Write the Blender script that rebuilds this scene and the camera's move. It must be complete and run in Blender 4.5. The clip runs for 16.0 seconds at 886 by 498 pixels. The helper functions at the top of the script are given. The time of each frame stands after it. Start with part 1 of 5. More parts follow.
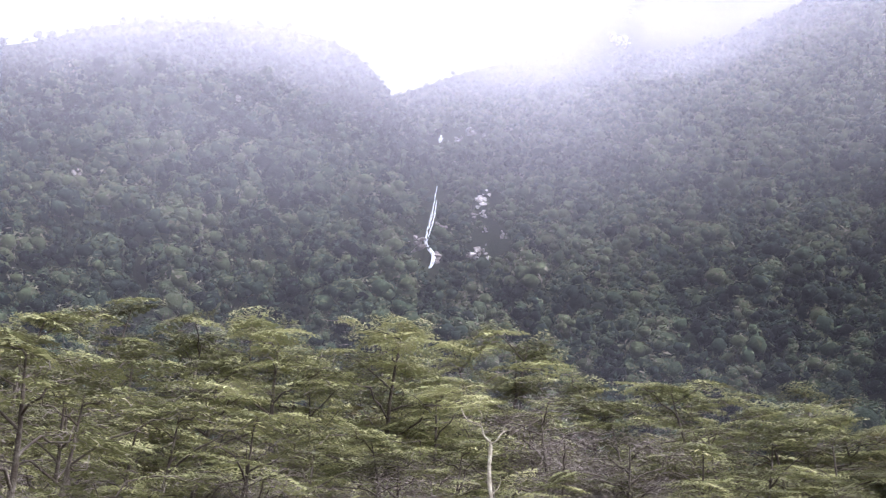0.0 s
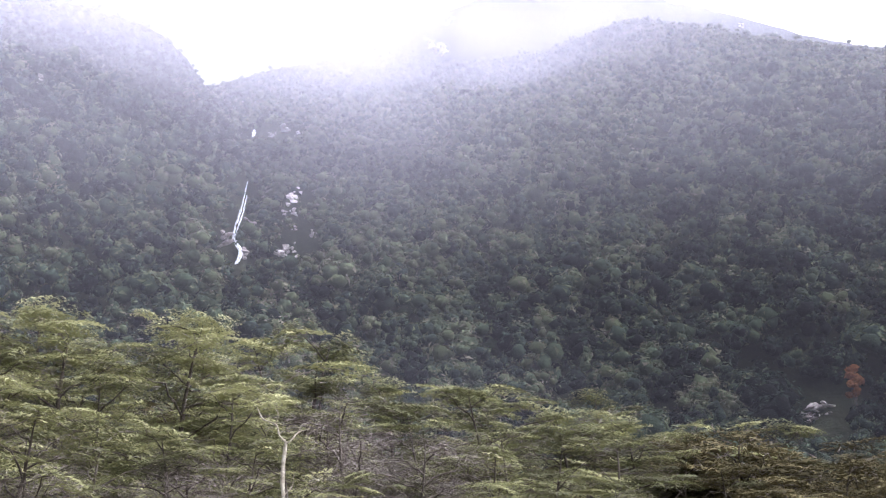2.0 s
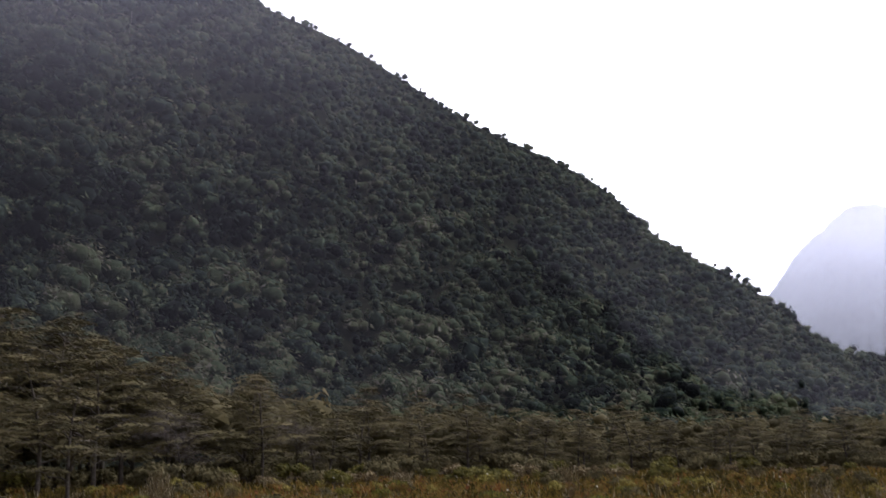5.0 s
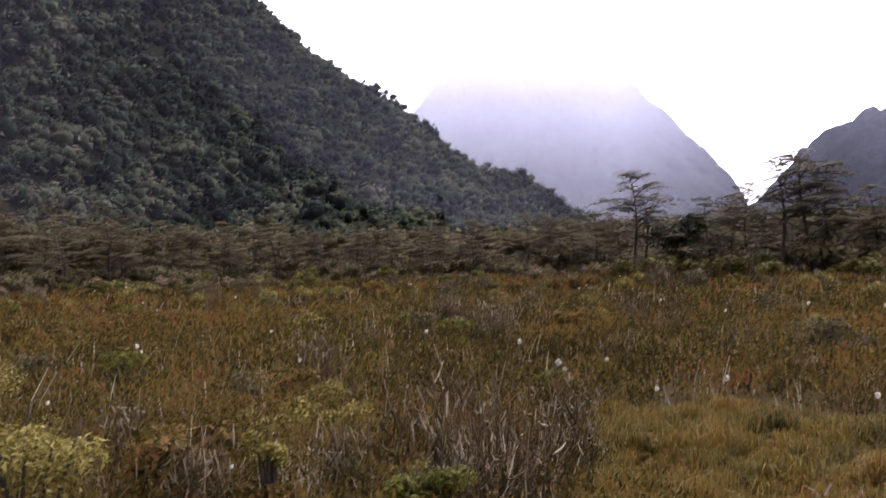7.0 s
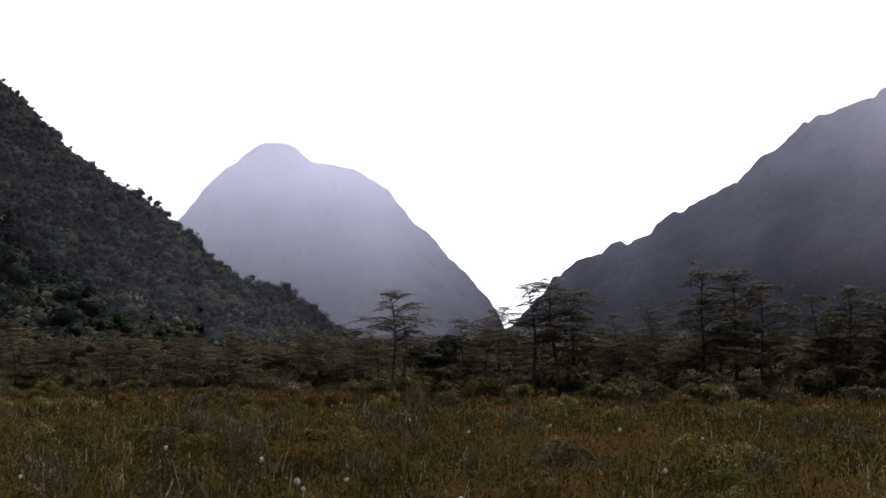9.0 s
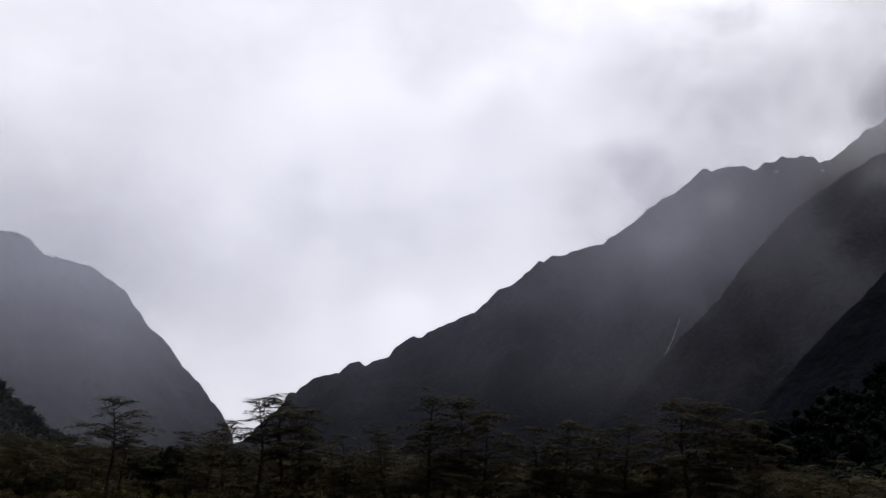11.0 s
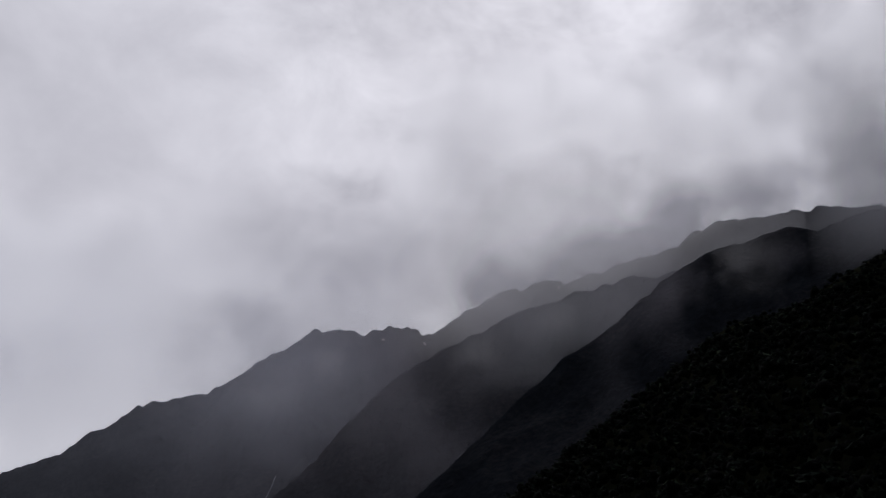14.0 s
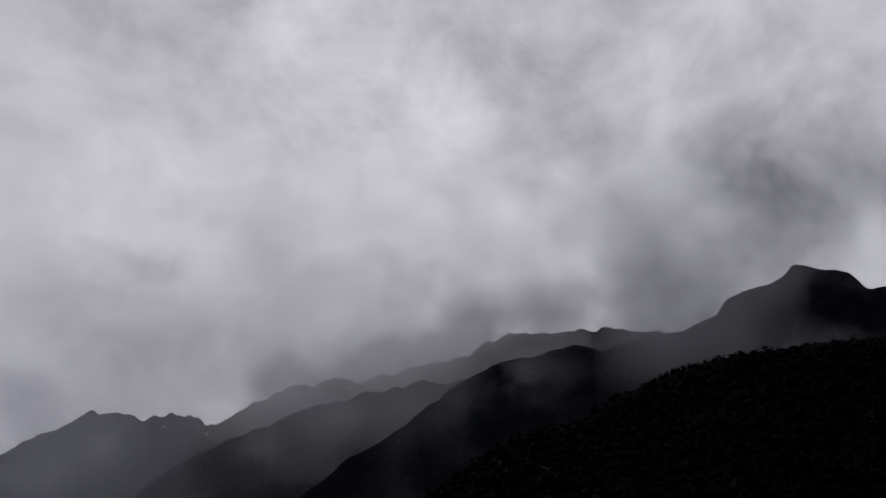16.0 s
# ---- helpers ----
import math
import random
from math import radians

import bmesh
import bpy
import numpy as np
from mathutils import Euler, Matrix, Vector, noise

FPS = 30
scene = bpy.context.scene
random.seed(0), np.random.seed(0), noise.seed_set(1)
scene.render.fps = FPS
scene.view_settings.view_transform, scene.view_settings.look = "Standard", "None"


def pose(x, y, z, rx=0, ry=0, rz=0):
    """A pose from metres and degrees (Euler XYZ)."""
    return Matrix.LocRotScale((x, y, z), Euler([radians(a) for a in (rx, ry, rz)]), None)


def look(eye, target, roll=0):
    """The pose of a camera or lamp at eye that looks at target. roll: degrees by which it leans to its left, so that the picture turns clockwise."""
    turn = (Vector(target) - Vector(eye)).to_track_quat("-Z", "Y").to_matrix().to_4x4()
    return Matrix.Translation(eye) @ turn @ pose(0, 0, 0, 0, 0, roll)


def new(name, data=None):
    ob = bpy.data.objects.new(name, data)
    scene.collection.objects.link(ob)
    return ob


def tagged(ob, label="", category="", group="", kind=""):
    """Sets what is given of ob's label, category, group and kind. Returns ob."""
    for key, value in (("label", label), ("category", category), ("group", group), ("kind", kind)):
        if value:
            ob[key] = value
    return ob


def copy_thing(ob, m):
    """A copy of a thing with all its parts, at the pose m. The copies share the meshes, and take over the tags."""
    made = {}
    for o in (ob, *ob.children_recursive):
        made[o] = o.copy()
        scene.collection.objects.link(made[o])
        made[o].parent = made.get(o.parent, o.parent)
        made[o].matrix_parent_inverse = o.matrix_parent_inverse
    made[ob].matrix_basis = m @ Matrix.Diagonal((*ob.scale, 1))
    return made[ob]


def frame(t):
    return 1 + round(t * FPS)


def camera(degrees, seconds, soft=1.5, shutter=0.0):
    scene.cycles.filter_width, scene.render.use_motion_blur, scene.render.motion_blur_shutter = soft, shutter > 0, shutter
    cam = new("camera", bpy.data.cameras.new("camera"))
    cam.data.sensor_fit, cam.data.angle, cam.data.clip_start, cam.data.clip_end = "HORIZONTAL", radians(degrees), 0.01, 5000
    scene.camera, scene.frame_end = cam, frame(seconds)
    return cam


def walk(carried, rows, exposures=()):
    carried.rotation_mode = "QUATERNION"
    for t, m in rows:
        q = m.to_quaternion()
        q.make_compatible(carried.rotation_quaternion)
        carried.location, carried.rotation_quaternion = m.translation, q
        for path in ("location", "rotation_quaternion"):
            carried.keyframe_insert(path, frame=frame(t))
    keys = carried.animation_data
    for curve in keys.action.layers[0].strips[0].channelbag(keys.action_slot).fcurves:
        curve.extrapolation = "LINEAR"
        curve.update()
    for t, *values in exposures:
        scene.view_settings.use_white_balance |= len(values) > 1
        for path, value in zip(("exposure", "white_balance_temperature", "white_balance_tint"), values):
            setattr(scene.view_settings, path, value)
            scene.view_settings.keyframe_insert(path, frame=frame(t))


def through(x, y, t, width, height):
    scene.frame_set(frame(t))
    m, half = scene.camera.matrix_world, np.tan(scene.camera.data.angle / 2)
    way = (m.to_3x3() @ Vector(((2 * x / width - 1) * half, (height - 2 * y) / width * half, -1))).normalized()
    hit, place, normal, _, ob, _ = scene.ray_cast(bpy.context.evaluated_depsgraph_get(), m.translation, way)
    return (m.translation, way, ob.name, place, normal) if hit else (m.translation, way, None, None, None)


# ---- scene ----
# ---- the camera: its holder stands by the bog and turns from the waterfall slope to the dark slope ----
SPAN = 44.0
HEIGHT, ARM = 2.2, 0.9  # the camera is held before the body, and swings round it as the body turns
# seconds, bearing, rise and lean in degrees
TURNS = [
    (0.0, -72.71, 17.38, 1.21), (0.5, -70.16, 17.71, 2.53), (1.0, -64.79, 17.49, 3.13), (1.1, -63.45, 17.14, 2.95), (1.5, -60.46, 17.59, 2.21),
    (2.0, -62.30, 17.58, 0.77), (2.4, -55.20, 17.66, 0.98), (2.5, -52.44, 17.68, 0.66), (2.6, -50.08, 17.49, 0.33), (3.0, -42.74, 17.53, -1.33), (3.5, -39.46, 20.87, -3.40),
    (4.0, -32.16, 16.87, -1.41), (4.5, -22.48, 14.07, -1.23), (4.7, -20.44, 12.97, -1.20), (6.8, -2.14, -0.70, -1.49),
    (7.0, -0.03, 0.58, -1.89), (7.5, 2.70, 3.69, -2.42), (8.0, 5.46, 4.98, -1.37), (8.2, 6.97, 5.18, -0.94),
    (10.3, 20.13, 10.09, 2.01), (10.5, 21.47, 10.83, 2.70), (11.0, 25.77, 12.81, 2.50), (11.5, 29.36, 14.94, 2.19),
    (12.0, 33.08, 16.90, 3.50), (12.5, 36.69, 18.77, 3.77), (13.0, 40.04, 20.10, 3.23), (13.5, 43.06, 20.67, 3.34),
    (14.0, 46.20, 21.75, 3.17), (14.5, 48.96, 23.64, 3.46), (15.0, 51.74, 26.03, 3.30), (15.5, 54.49, 26.70, 3.34),
    (16.0, 57.33, 27.47, 3.85),
]


def aim(bearing, rise, lean):
    b, r = radians(bearing), radians(rise)
    way = Vector((math.sin(b) * math.cos(r), math.cos(b) * math.cos(r), math.sin(r)))
    eye = Vector((math.sin(b) * ARM, math.cos(b) * ARM, HEIGHT))
    return look(eye, eye + way * 100, lean)


EXPOSURES = [
    (0.0, 2.19, 5980, 16), (2.0, 2.18, 5980, 16), (3.0, 2.3, 5980, 16), (3.5, 2.0, 6050, 17), (4.0, 1.3, 6050, 16), (4.7, 1.0, 6100, 16),
    (6.8, 1.54, 6100, 30), (7.2, 1.5, 6100, 30), (8.2, 0.98, 6100, 28), (9.2, 0.2, 6120, 18), (10.3, -0.8, 6250, 14), (11.0, -1.08, 6250, 14), (12.5, -1.5, 6250, 15), (14.5, -1.8, 6250, 15), (16.0, -2.05, 6250, 15),
]
cam = camera(SPAN, 16.0, soft=1.25, shutter=0.22)
walk(cam, [(t, aim(b, r, l)) for t, b, r, l in TURNS], EXPOSURES)

# ---- sky: one overcast cloud deck under a pale sky, and a veiled sun ----
SUN_BEARING, SUN_HEIGHT = 48.0, 33.0


def nodes_of(tree):
    tree.nodes.clear()

    def node(kind, **values):
        n = tree.nodes.new(kind)
        for key, value in values.items():
            n.inputs[key].default_value = value
        return n
    return node, tree.links.new


world = bpy.data.worlds.new("overcast")
scene.world = world
world.use_nodes = True
node, link = nodes_of(world.node_tree)
sky = node("ShaderNodeTexSky")
sky.sky_type, sky.sun_disc = "NISHITA", False
sky.sun_elevation, sky.sun_rotation = radians(SUN_HEIGHT), radians(SUN_BEARING)
where = node("ShaderNodeTexCoord")
flat = node("ShaderNodeMapping")
flat.inputs["Location"].default_value = (0.35, 0.1, 0.2)
flat.inputs["Scale"].default_value = (1.0, 1.0, 1.35)
link(where.outputs["Generated"], flat.inputs["Vector"])
big = node("ShaderNodeTexNoise", Scale=3.1, Detail=6.0, Roughness=0.5, Distortion=0.35)
small = node("ShaderNodeTexNoise", Scale=10.0, Detail=7.0, Roughness=0.6, Distortion=0.3)
link(flat.outputs[0], big.inputs["Vector"])
link(flat.outputs[0], small.inputs["Vector"])
both = node("ShaderNodeMix", Factor=0.45)
link(big.outputs[0], both.inputs[2])
link(small.outputs[0], both.inputs[3])
# single clouds of the deck: bearing, height and breadth in degrees, and how much lighter or darker than the rest
CLOUDS = [(23.4, 9.3, 2.6, 0.045), (29, 12.5, 4.5, -0.03), (36, 16, 3.2, -0.12), (31, 20, 9, 0.035), (11, 20, 6, -0.035), (40.2, 20.4, 6, -0.098), (48, 21.2, 4, -0.10), (50.5, 20.4, 3.0, -0.24), (54.5, 21.4, 3.4, -0.38), (58.5, 22.6, 3.6, -0.32), (63, 24.0, 3.4, -0.2),
          (28.4, 19.3, 2.8, -0.049), (24, 23, 3.2, -0.042), (39.6, 24.8, 1.9, -0.063), (18.8, 27.7, 4.2, -0.049), (46, 18.2, 1.9, 0.112), (37.2, 28.2, 5.5, 0.035),
          (57, 27.8, 4.2, -0.05), (77.5, 31.2, 5.0, -0.2), (84, 32, 4.5, -0.112), (68.5, 30, 4.2, 0.07), (55.9, 34.2, 5, 0.042), (80, 36.5, 3, 0.07),
          (55.3, 37.6, 3.2, -0.049), (47, 38.8, 2.6, 0.063), (65.5, 35.3, 4, 0.05), (39.7, 33.4, 2, 0.042), (69, 26.5, 3, -0.04)]
ragged = node("ShaderNodeTexNoise", Scale=7.0, Detail=5.0, Roughness=0.55)
link(where.outputs["Generated"], ragged.inputs["Vector"])
torn = node("ShaderNodeVectorMath")
torn.operation = "MULTIPLY_ADD"
torn.inputs[1].default_value = (0.16, 0.16, 0.13)
link(ragged.outputs["Color"], torn.inputs[0])
link(where.outputs["Generated"], torn.inputs[2])
low = node("ShaderNodeVectorMath")
low.operation = "MULTIPLY"
low.inputs[1].default_value = (1.0, 1.0, 1.55)
link(torn.outputs[0], low.inputs[0])
# the deck is evenest over the mouth of the valley
even = node("ShaderNodeMapRange")
for key, value in (("From Min", 0.78), ("From Max", 0.97), ("To Min", 0.0), ("To Max", 0.8)):
    even.inputs[key].default_value = value
calm = node("ShaderNodeVectorMath")
calm.operation = "DOT_PRODUCT"
calm.inputs[1].default_value = (math.sin(radians(14)) * 0.97, math.cos(radians(14)) * 0.97, 0.24)
link(where.outputs["Generated"], calm.inputs[0])
link(calm.outputs["Value"], even.inputs["Value"])
calmed = node("ShaderNodeMix")
calmed.inputs[3].default_value = 0.50
link(even.outputs[0], calmed.inputs[0])
link(both.outputs[0], calmed.inputs[2])
deck_value = calmed.outputs[0]
for cloud_at, cloud_up, breadth, gain in CLOUDS:
    ca, cu = radians(cloud_at), radians(cloud_up)
    away = node("ShaderNodeVectorMath")
    away.operation = "DISTANCE"
    away.inputs[1].default_value = (math.sin(ca) * math.cos(cu) + 0.08, math.cos(ca) * math.cos(cu) + 0.08, (math.sin(cu) + 0.065) * 1.55)
    link(low.outputs[0], away.inputs[0])
    puff = node("ShaderNodeMapRange")
    puff.interpolation_type = "SMOOTHSTEP"
    for key, value in (("From Min", 0.0), ("From Max", radians(breadth) * 1.35), ("To Min", gain), ("To Max", 0.0)):
        puff.inputs[key].default_value = value
    link(away.outputs["Value"], puff.inputs["Value"])
    total = node("ShaderNodeMath")
    link(deck_value, total.inputs[0])
    link(puff.outputs[0], total.inputs[1])
    deck_value = total.outputs[0]
ramp = node("ShaderNodeValToRGB")
ramp.color_ramp.elements[0].position, ramp.color_ramp.elements[0].color = 0.28, (0.27, 0.27, 0.31, 1)
ramp.color_ramp.elements[1].position, ramp.color_ramp.elements[1].color = 0.72, (1.36, 1.36, 1.39, 1)
link(deck_value, ramp.inputs[0])
# the deck is brightest round the veiled sun
axis = node("ShaderNodeVectorMath")
axis.operation = "DOT_PRODUCT"
axis.inputs[1].default_value = (math.sin(radians(36)) * 0.88, math.cos(radians(36)) * 0.88, 0.48)
link(where.outputs["Generated"], axis.inputs[0])
thin = node("ShaderNodeMapRange")
for key, value in (("From Min", -0.1), ("From Max", 1.0), ("To Min", 0.25), ("To Max", 2.6)):
    thin.inputs[key].default_value = value
link(axis.outputs["Value"], thin.inputs["Value"])
deck = node("ShaderNodeVectorMath")
deck.operation = "SCALE"
link(ramp.outputs[0], deck.inputs[0])
link(thin.outputs[0], deck.inputs["Scale"])
clear_bg = node("ShaderNodeBackground", Strength=0.06)
cloud_bg = node("ShaderNodeBackground", Strength=1.0)
link(sky.outputs[0], clear_bg.inputs[0])
link(deck.outputs[0], cloud_bg.inputs[0])
cover = node("ShaderNodeMixShader", Fac=0.92)
link(clear_bg.outputs[0], cover.inputs[1])
link(cloud_bg.outputs[0], cover.inputs[2])
out = node("ShaderNodeOutputWorld")
link(cover.outputs[0], out.inputs[0])

sun = new("veiled_sun", bpy.data.lights.new("veiled_sun", "SUN"))
sun.data.energy, sun.data.angle, sun.data.color = 0.8, radians(25), (1.0, 0.97, 0.92)
sb, sh = radians(SUN_BEARING), radians(SUN_HEIGHT)
sun.matrix_world = look((math.sin(sb) * 900, math.cos(sb) * 900, math.tan(sh) * 900), (0, 0, 0))


# ---- materials ----
def surface(name, stops, scale=1.0, rough=0.8, bump=0.3, fine=8.0, by_tint=0.0, gloss=0.25, spread=(0.3, 0.7), metre=0.05, sheer=0.0):
    """A procedural material: noise at two scales, and where by_tint is set each plant's own tint, run through colour stops."""
    mat = bpy.data.materials.new(name)
    mat.use_nodes = True
    node, link = nodes_of(mat.node_tree)
    coord = node("ShaderNodeTexCoord")
    broad = node("ShaderNodeTexNoise", Scale=scale, Detail=5.0, Roughness=0.6)
    grain = node("ShaderNodeTexNoise", Scale=scale * fine, Detail=4.0, Roughness=0.65)
    link(coord.outputs["Object"], broad.inputs["Vector"])
    link(coord.outputs["Object"], grain.inputs["Vector"])
    mixed = node("ShaderNodeMix", Factor=0.4)
    link(broad.outputs[0], mixed.inputs[2])
    link(grain.outputs[0], mixed.inputs[3])
    value = mixed.outputs[0]
    if by_tint:
        tint = node("ShaderNodeAttribute")
        tint.attribute_name = "tint"
        own = node("ShaderNodeMix", Factor=by_tint)
        link(value, own.inputs[2])
        link(tint.outputs["Fac"], own.inputs[3])
        value = own.outputs[0]
    ramp = node("ShaderNodeValToRGB")
    els = ramp.color_ramp.elements
    lo, hi = spread
    for i, c in enumerate(stops):
        p = lo + (hi - lo) * i / max(1, len(stops) - 1)
        e = els[i] if i < 2 else els.new(p)
        e.position = p
        e.color = (*c, 1)
    link(value, ramp.inputs[0])
    body = node("ShaderNodeBsdfPrincipled", Roughness=rough)
    body.inputs["Specular IOR Level"].default_value = gloss
    link(ramp.outputs[0], body.inputs["Base Color"])
    if bump:
        relief = node("ShaderNodeBump", Strength=bump, Distance=metre)
        link(grain.outputs[0], relief.inputs["Height"])
        link(relief.outputs[0], body.inputs["Normal"])
    out = node("ShaderNodeOutputMaterial")
    if sheer:
        lit = node("ShaderNodeBsdfTranslucent")
        link(ramp.outputs[0], lit.inputs[0])
        leafy = node("ShaderNodeMixShader", Fac=sheer)
        link(body.outputs[0], leafy.inputs[1])
        link(lit.outputs[0], leafy.inputs[2])
        link(leafy.outputs[0], out.inputs[0])
    else:
        link(body.outputs[0], out.inputs[0])
    return mat


def mist_material(name, low, high, thin, thick, patch=0.4, size=0.004, colour=(0.85, 0.83, 0.94), cut=(0.3, 0.7), through=0.5):
    """Drifting mist: see-through low down, denser with height, in soft patches. Lit by the sky alone."""
    mat = bpy.data.materials.new(name)
    mat.use_nodes = True
    node, link = nodes_of(mat.node_tree)
    geo = node("ShaderNodeNewGeometry")
    xyz = node("ShaderNodeSeparateXYZ")
    link(geo.outputs["Position"], xyz.inputs[0])
    patches = node("ShaderNodeTexNoise", Scale=size, Detail=4.0, Roughness=0.5)
    link(geo.outputs["Position"], patches.inputs["Vector"])
    soft = node("ShaderNodeMapRange")
    soft.interpolation_type = "SMOOTHSTEP"
    for key, v in (("From Min", cut[0]), ("From Max", cut[1]), ("To Min", max(0.0, 1.0 - 2 * patch)), ("To Max", 1.0)):
        soft.inputs[key].default_value = v
    link(patches.outputs[0], soft.inputs["Value"])
    rise = node("ShaderNodeMapRange")
    rise.interpolation_type = "SMOOTHSTEP"
    for key, v in (("From Min", low), ("From Max", high), ("To Min", thin), ("To Max", thick)):
        rise.inputs[key].default_value = v
    link(xyz.outputs["Z"], rise.inputs["Value"])
    dens = node("ShaderNodeMath")
    dens.operation, dens.use_clamp = "MULTIPLY", True
    link(rise.outputs[0], dens.inputs[0])
    link(soft.outputs[0], dens.inputs[1])
    fade = node("ShaderNodeAttribute")
    fade.attribute_name = "tint"
    last = node("ShaderNodeMath")
    last.operation, last.use_clamp = "MULTIPLY", True
    link(dens.outputs[0], last.inputs[0])
    link(fade.outputs["Fac"], last.inputs[1])
    clear = node("ShaderNodeBsdfTransparent")
    front = node("ShaderNodeBsdfDiffuse", Color=(*colour, 1))
    back = node("ShaderNodeBsdfTranslucent", Color=(*colour, 1))
    drops = node("ShaderNodeMixShader", Fac=through)
    link(front.outputs[0], drops.inputs[1])
    link(back.outputs[0], drops.inputs[2])
    veil = node("ShaderNodeMixShader")
    link(last.outputs[0], veil.inputs[0])
    link(clear.outputs[0], veil.inputs[1])
    link(drops.outputs[0], veil.inputs[2])
    out = node("ShaderNodeOutputMaterial")
    link(veil.outputs[0], out.inputs[0])
    return mat


M_SLOPE = surface("slope_soil", [(0.008, 0.010, 0.007), (0.016, 0.018, 0.011), (0.024, 0.024, 0.015)], 0.02, bump=0.6, fine=14, metre=2.0, gloss=0.0)
# blue cast of the sky on the far slopes is put into these stops
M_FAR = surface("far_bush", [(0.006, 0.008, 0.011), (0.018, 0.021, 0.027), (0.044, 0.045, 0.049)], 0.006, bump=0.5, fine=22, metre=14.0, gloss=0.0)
# first leaf stop is near black: shade of the dark slope put into the colour
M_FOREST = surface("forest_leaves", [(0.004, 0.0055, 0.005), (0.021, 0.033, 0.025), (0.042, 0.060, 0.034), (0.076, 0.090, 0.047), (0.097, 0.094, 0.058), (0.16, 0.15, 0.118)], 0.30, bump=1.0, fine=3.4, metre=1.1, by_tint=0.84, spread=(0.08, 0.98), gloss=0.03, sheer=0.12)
M_BEECH = surface("beech_leaves", [(0.038, 0.037, 0.020), (0.106, 0.107, 0.050), (0.214, 0.214, 0.096), (0.39, 0.385, 0.20)], 0.5, bump=0.0, by_tint=0.72, spread=(0.08, 0.88), gloss=0.15, sheer=0.3)
M_DRYLEAF = surface("bog_tree_leaves", [(0.034, 0.029, 0.014), (0.071, 0.060, 0.028), (0.110, 0.092, 0.044), (0.152, 0.126, 0.065)], 0.5, bump=0.0, by_tint=0.7, spread=(0.1, 0.9), gloss=0.05, sheer=0.22)
M_BARK = surface("beech_bark", [(0.022, 0.016, 0.012), (0.052, 0.040, 0.031), (0.15, 0.135, 0.115)], 2.2, bump=0.7, fine=7, metre=0.03)
M_TWIG = surface("lichen_twigs", [(0.060, 0.046, 0.040), (0.125, 0.104, 0.092), (0.23, 0.205, 0.185)], 2.0, bump=0.0)
M_DEADWOOD = surface("bleached_wood", [(0.07, 0.055, 0.04), (0.26, 0.23, 0.18), (0.54, 0.51, 0.43)], 2.4, bump=0.8, fine=6, metre=0.03)
M_GROUND = surface("bog_soil", [(0.022, 0.015, 0.007), (0.045, 0.032, 0.012), (0.07, 0.052, 0.018)], 0.6, bump=0.8, fine=16, metre=0.05, gloss=0.02)
M_BOG = surface("bog_leaves", [(0.012, 0.009, 0.003), (0.064, 0.049, 0.009), (0.128, 0.092, 0.018), (0.172, 0.102, 0.025), (0.155, 0.060, 0.020), (0.105, 0.030, 0.012)], 3.0, bump=0.0, by_tint=0.85, spread=(0.02, 0.98), gloss=0.1, sheer=0.35)
M_STEM = surface("wiry_stems", [(0.030, 0.020, 0.007), (0.090, 0.061, 0.022), (0.175, 0.130, 0.066), (0.45, 0.395, 0.27)], 4.0, bump=0.0, by_tint=0.85, spread=(0.02, 0.98), gloss=0.2, sheer=0.35)
M_GOLD = surface("golden_grass", [(0.030, 0.023, 0.004), (0.086, 0.066, 0.010), (0.150, 0.102, 0.015), (0.135, 0.064, 0.014)], 5.0, bump=0.0, by_tint=0.8, spread=(0.05, 0.95), gloss=0.1, sheer=0.35)
M_LIME = surface("lime_leaves", [(0.045, 0.038, 0.009), (0.17, 0.138, 0.022), (0.44, 0.38, 0.12)], 6.0, bump=0.0, by_tint=0.8, spread=(0.05, 0.95), gloss=0.2, sheer=0.35)
M_DEEP = surface("deep_green_leaves", [(0.034, 0.035, 0.005), (0.090, 0.088, 0.010), (0.18, 0.165, 0.022)], 6.0, bump=0.0, by_tint=0.8, spread=(0.05, 0.95), gloss=0.2, sheer=0.35)
M_EDGE = surface("edge_bush_leaves", [(0.04, 0.038, 0.008), (0.095, 0.085, 0.016), (0.18, 0.155, 0.04)], 6.0, bump=0.0, by_tint=0.8, spread=(0.05, 0.95), gloss=0.2, sheer=0.35)
M_RUST = surface("rust_leaves", [(0.12, 0.048, 0.016), (0.21, 0.085, 0.028)], 2.0, bump=0.0, by_tint=0.6, sheer=0.35)
M_WHITE = surface("seed_fluff", [(0.52, 0.49, 0.38), (0.76, 0.73, 0.62)], 20.0, bump=0.2)
M_ROCK = surface("wet_rock", [(0.07, 0.052, 0.05), (0.20, 0.165, 0.16), (0.42, 0.385, 0.375)], 0.16, rough=0.5, bump=0.8, fine=9, metre=0.6, gloss=0.5)
M_PALE_ROCK = surface("pale_rock", [(0.17, 0.12, 0.115), (0.46, 0.41, 0.40), (0.72, 0.70, 0.70)], 0.25, rough=0.5, bump=0.8, fine=9, metre=0.6, gloss=0.5)
M_FALL = surface("white_water", [(0.62, 0.66, 0.72), (0.86, 0.88, 0.90)], 0.5, rough=0.4, bump=0.7, fine=8, metre=0.4, gloss=0.5)


# ---- mesh helpers ----
def dice(seed):
    return np.random.default_rng(seed)


def lattice(ix, iy, seed):
    h = (ix.astype(np.int64) * 374761393 + iy.astype(np.int64) * 668265263 + seed * 974711) & 0x7FFFFFFF
    h = ((h ^ (h >> 13)) * 1274126177) & 0x7FFFFFFF
    return ((h ^ (h >> 16)) & 0xFFFF) / 65535.0


